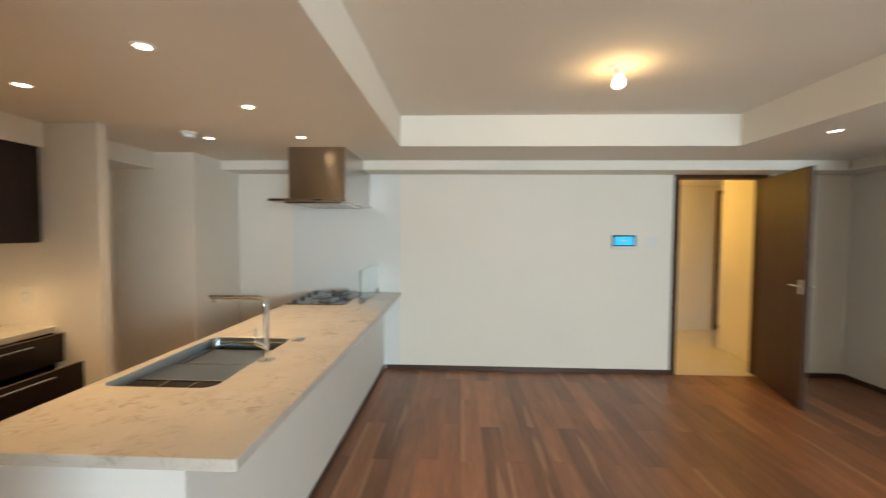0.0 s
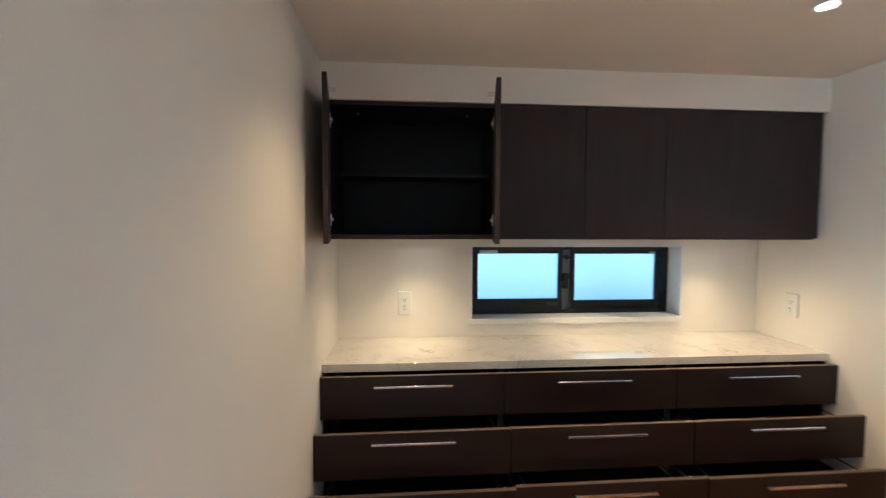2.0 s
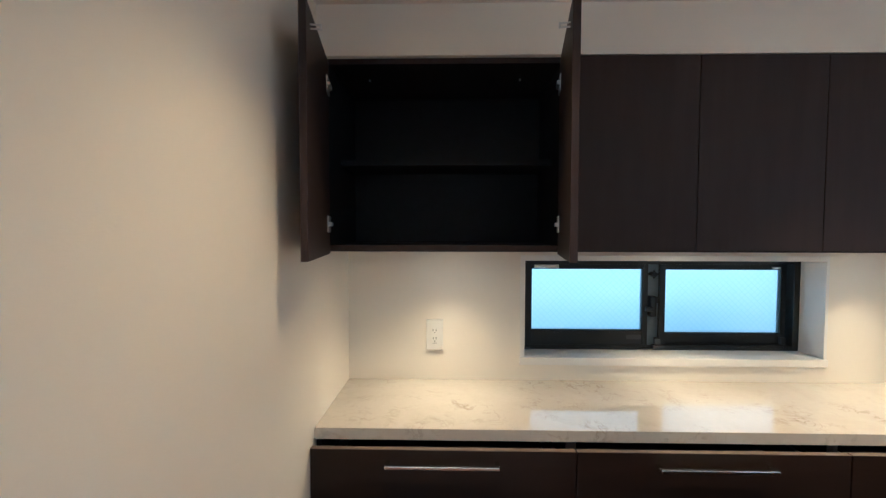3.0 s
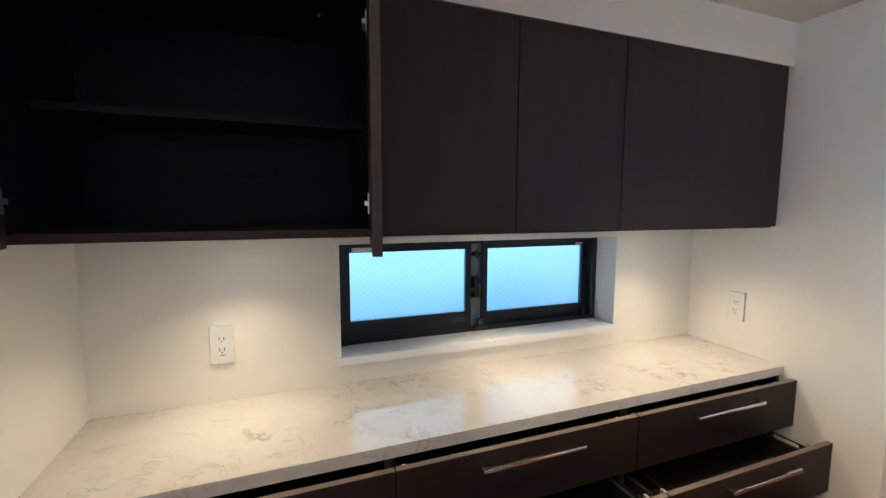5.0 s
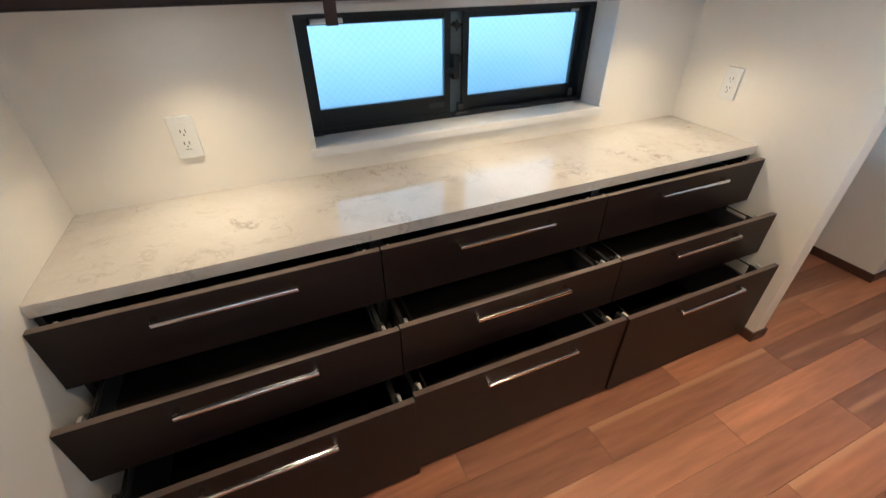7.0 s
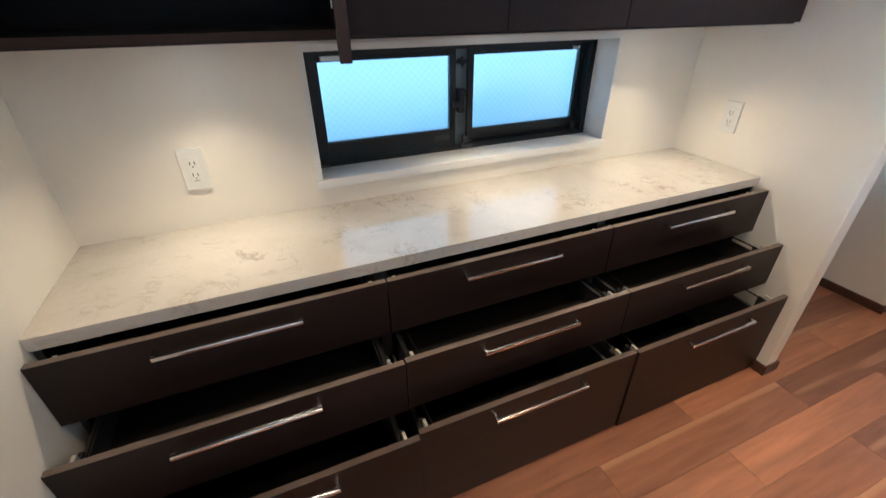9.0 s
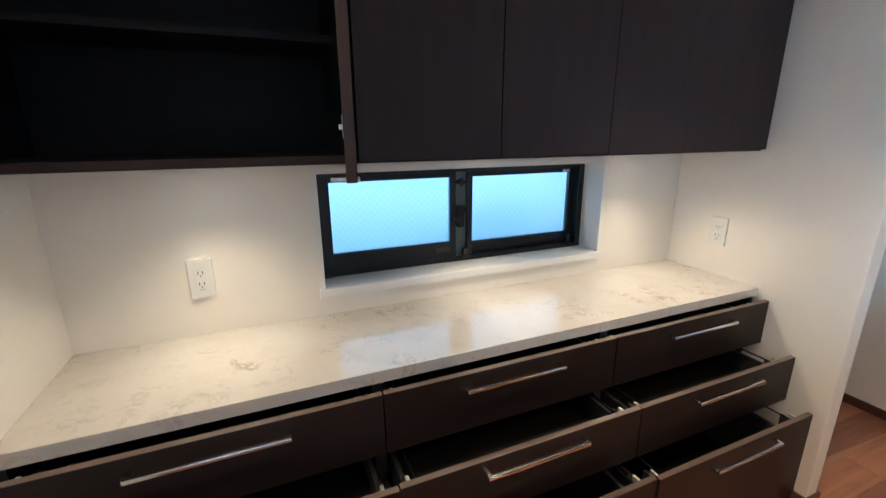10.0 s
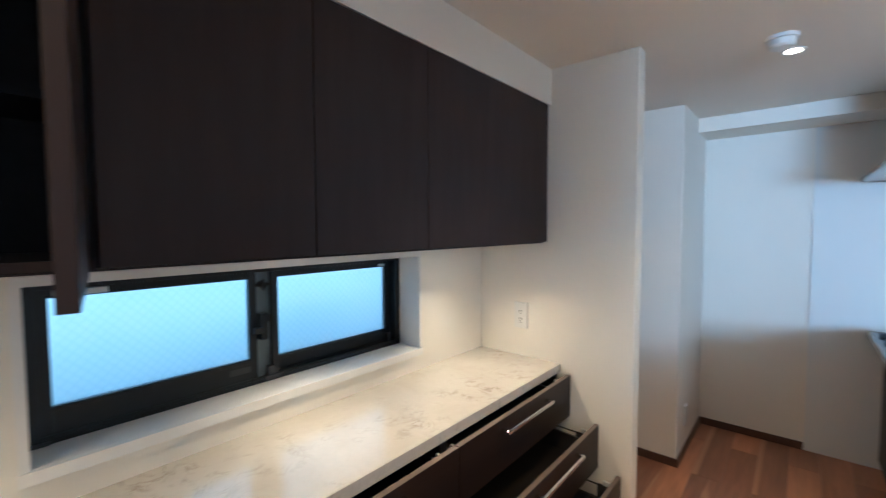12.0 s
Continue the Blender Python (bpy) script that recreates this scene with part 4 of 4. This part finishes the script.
part("rocker", boxes((-0.045, 0.045, -0.013, -0.010, -0.048, 0.048), bevel=0.001), M_PLATE, ctrl)

# ---- floorboards ----
floor = tagged(new("floor"), "reddish walnut floorboards with pale streaks", "floor", kind="structure")
PW, PL, X0, Y0 = 0.1445, 0.984, -2.161, 2.513


def board(length, width, mat):
    bm = bmesh.new()
    e, g = 0.0007, 0.0004
    low = [bm.verts.new((x, y, -0.015)) for x, y in ((g, g), (width - g, g), (width - g, length - g), (g, length - g))]
    mid = [bm.verts.new((x, y, -e)) for x, y in ((g, g), (width - g, g), (width - g, length - g), (g, length - g))]
    up = [bm.verts.new((x, y, 0)) for x, y in ((g + e, g + e), (width - g - e, g + e), (width - g - e, length - g - e), (g + e, length - g - e))]
    for a, b in ((low, mid), (mid, up)):
        for i in range(4):
            bm.faces.new((a[i], a[(i + 1) % 4], b[(i + 1) % 4], b[i]))
    bm.faces.new(up)
    bm.faces.new(low[::-1])
    me = bpy.data.meshes.new("floorboard")
    bm.to_mesh(me)
    bm.free()
    me.materials.append(mat)
    return me


meshes = {}
rest = bmesh.new()
for k in range(-6, 44):
    xa, xb = max(BACK_X, X0 + PW * k), min(EAST_X, X0 + PW * (k + 1))
    if xb - xa < 0.01:
        continue
    start = LEFT_Y if xb < -0.60 + PW else SOUTH_Y
    y = Y0 + (0.492 if k % 2 else 0.0) - PL * 8 + random.uniform(-0.02, 0.02)
    while y < DOOR_Y:
        ya, yb = max(start, y), min(DOOR_Y, y + PL)
        y += PL
        if yb - ya < 0.02:
            continue
        if ya >= 0.6:
            pale = (k == 0 and 2.3 < ya < 2.7) or random.random() < 0.13
            key = (round(yb - ya, 3), round(xb - xa, 4), M_PLANK_EDGE if pale else M_PLANK)
            if key not in meshes:
                meshes[key] = board(*key)
            p = new("floorboard", meshes[key])
            p.parent = floor
            p.location = (xa, ya, 0)
        else:
            box(rest, xa + 0.0004, xb - 0.0004, ya + 0.0004, yb - 0.0004, -0.015, 0)
tagged(part("far_floorboards", rest, M_PLANK_FAR, floor), kind="stuff")
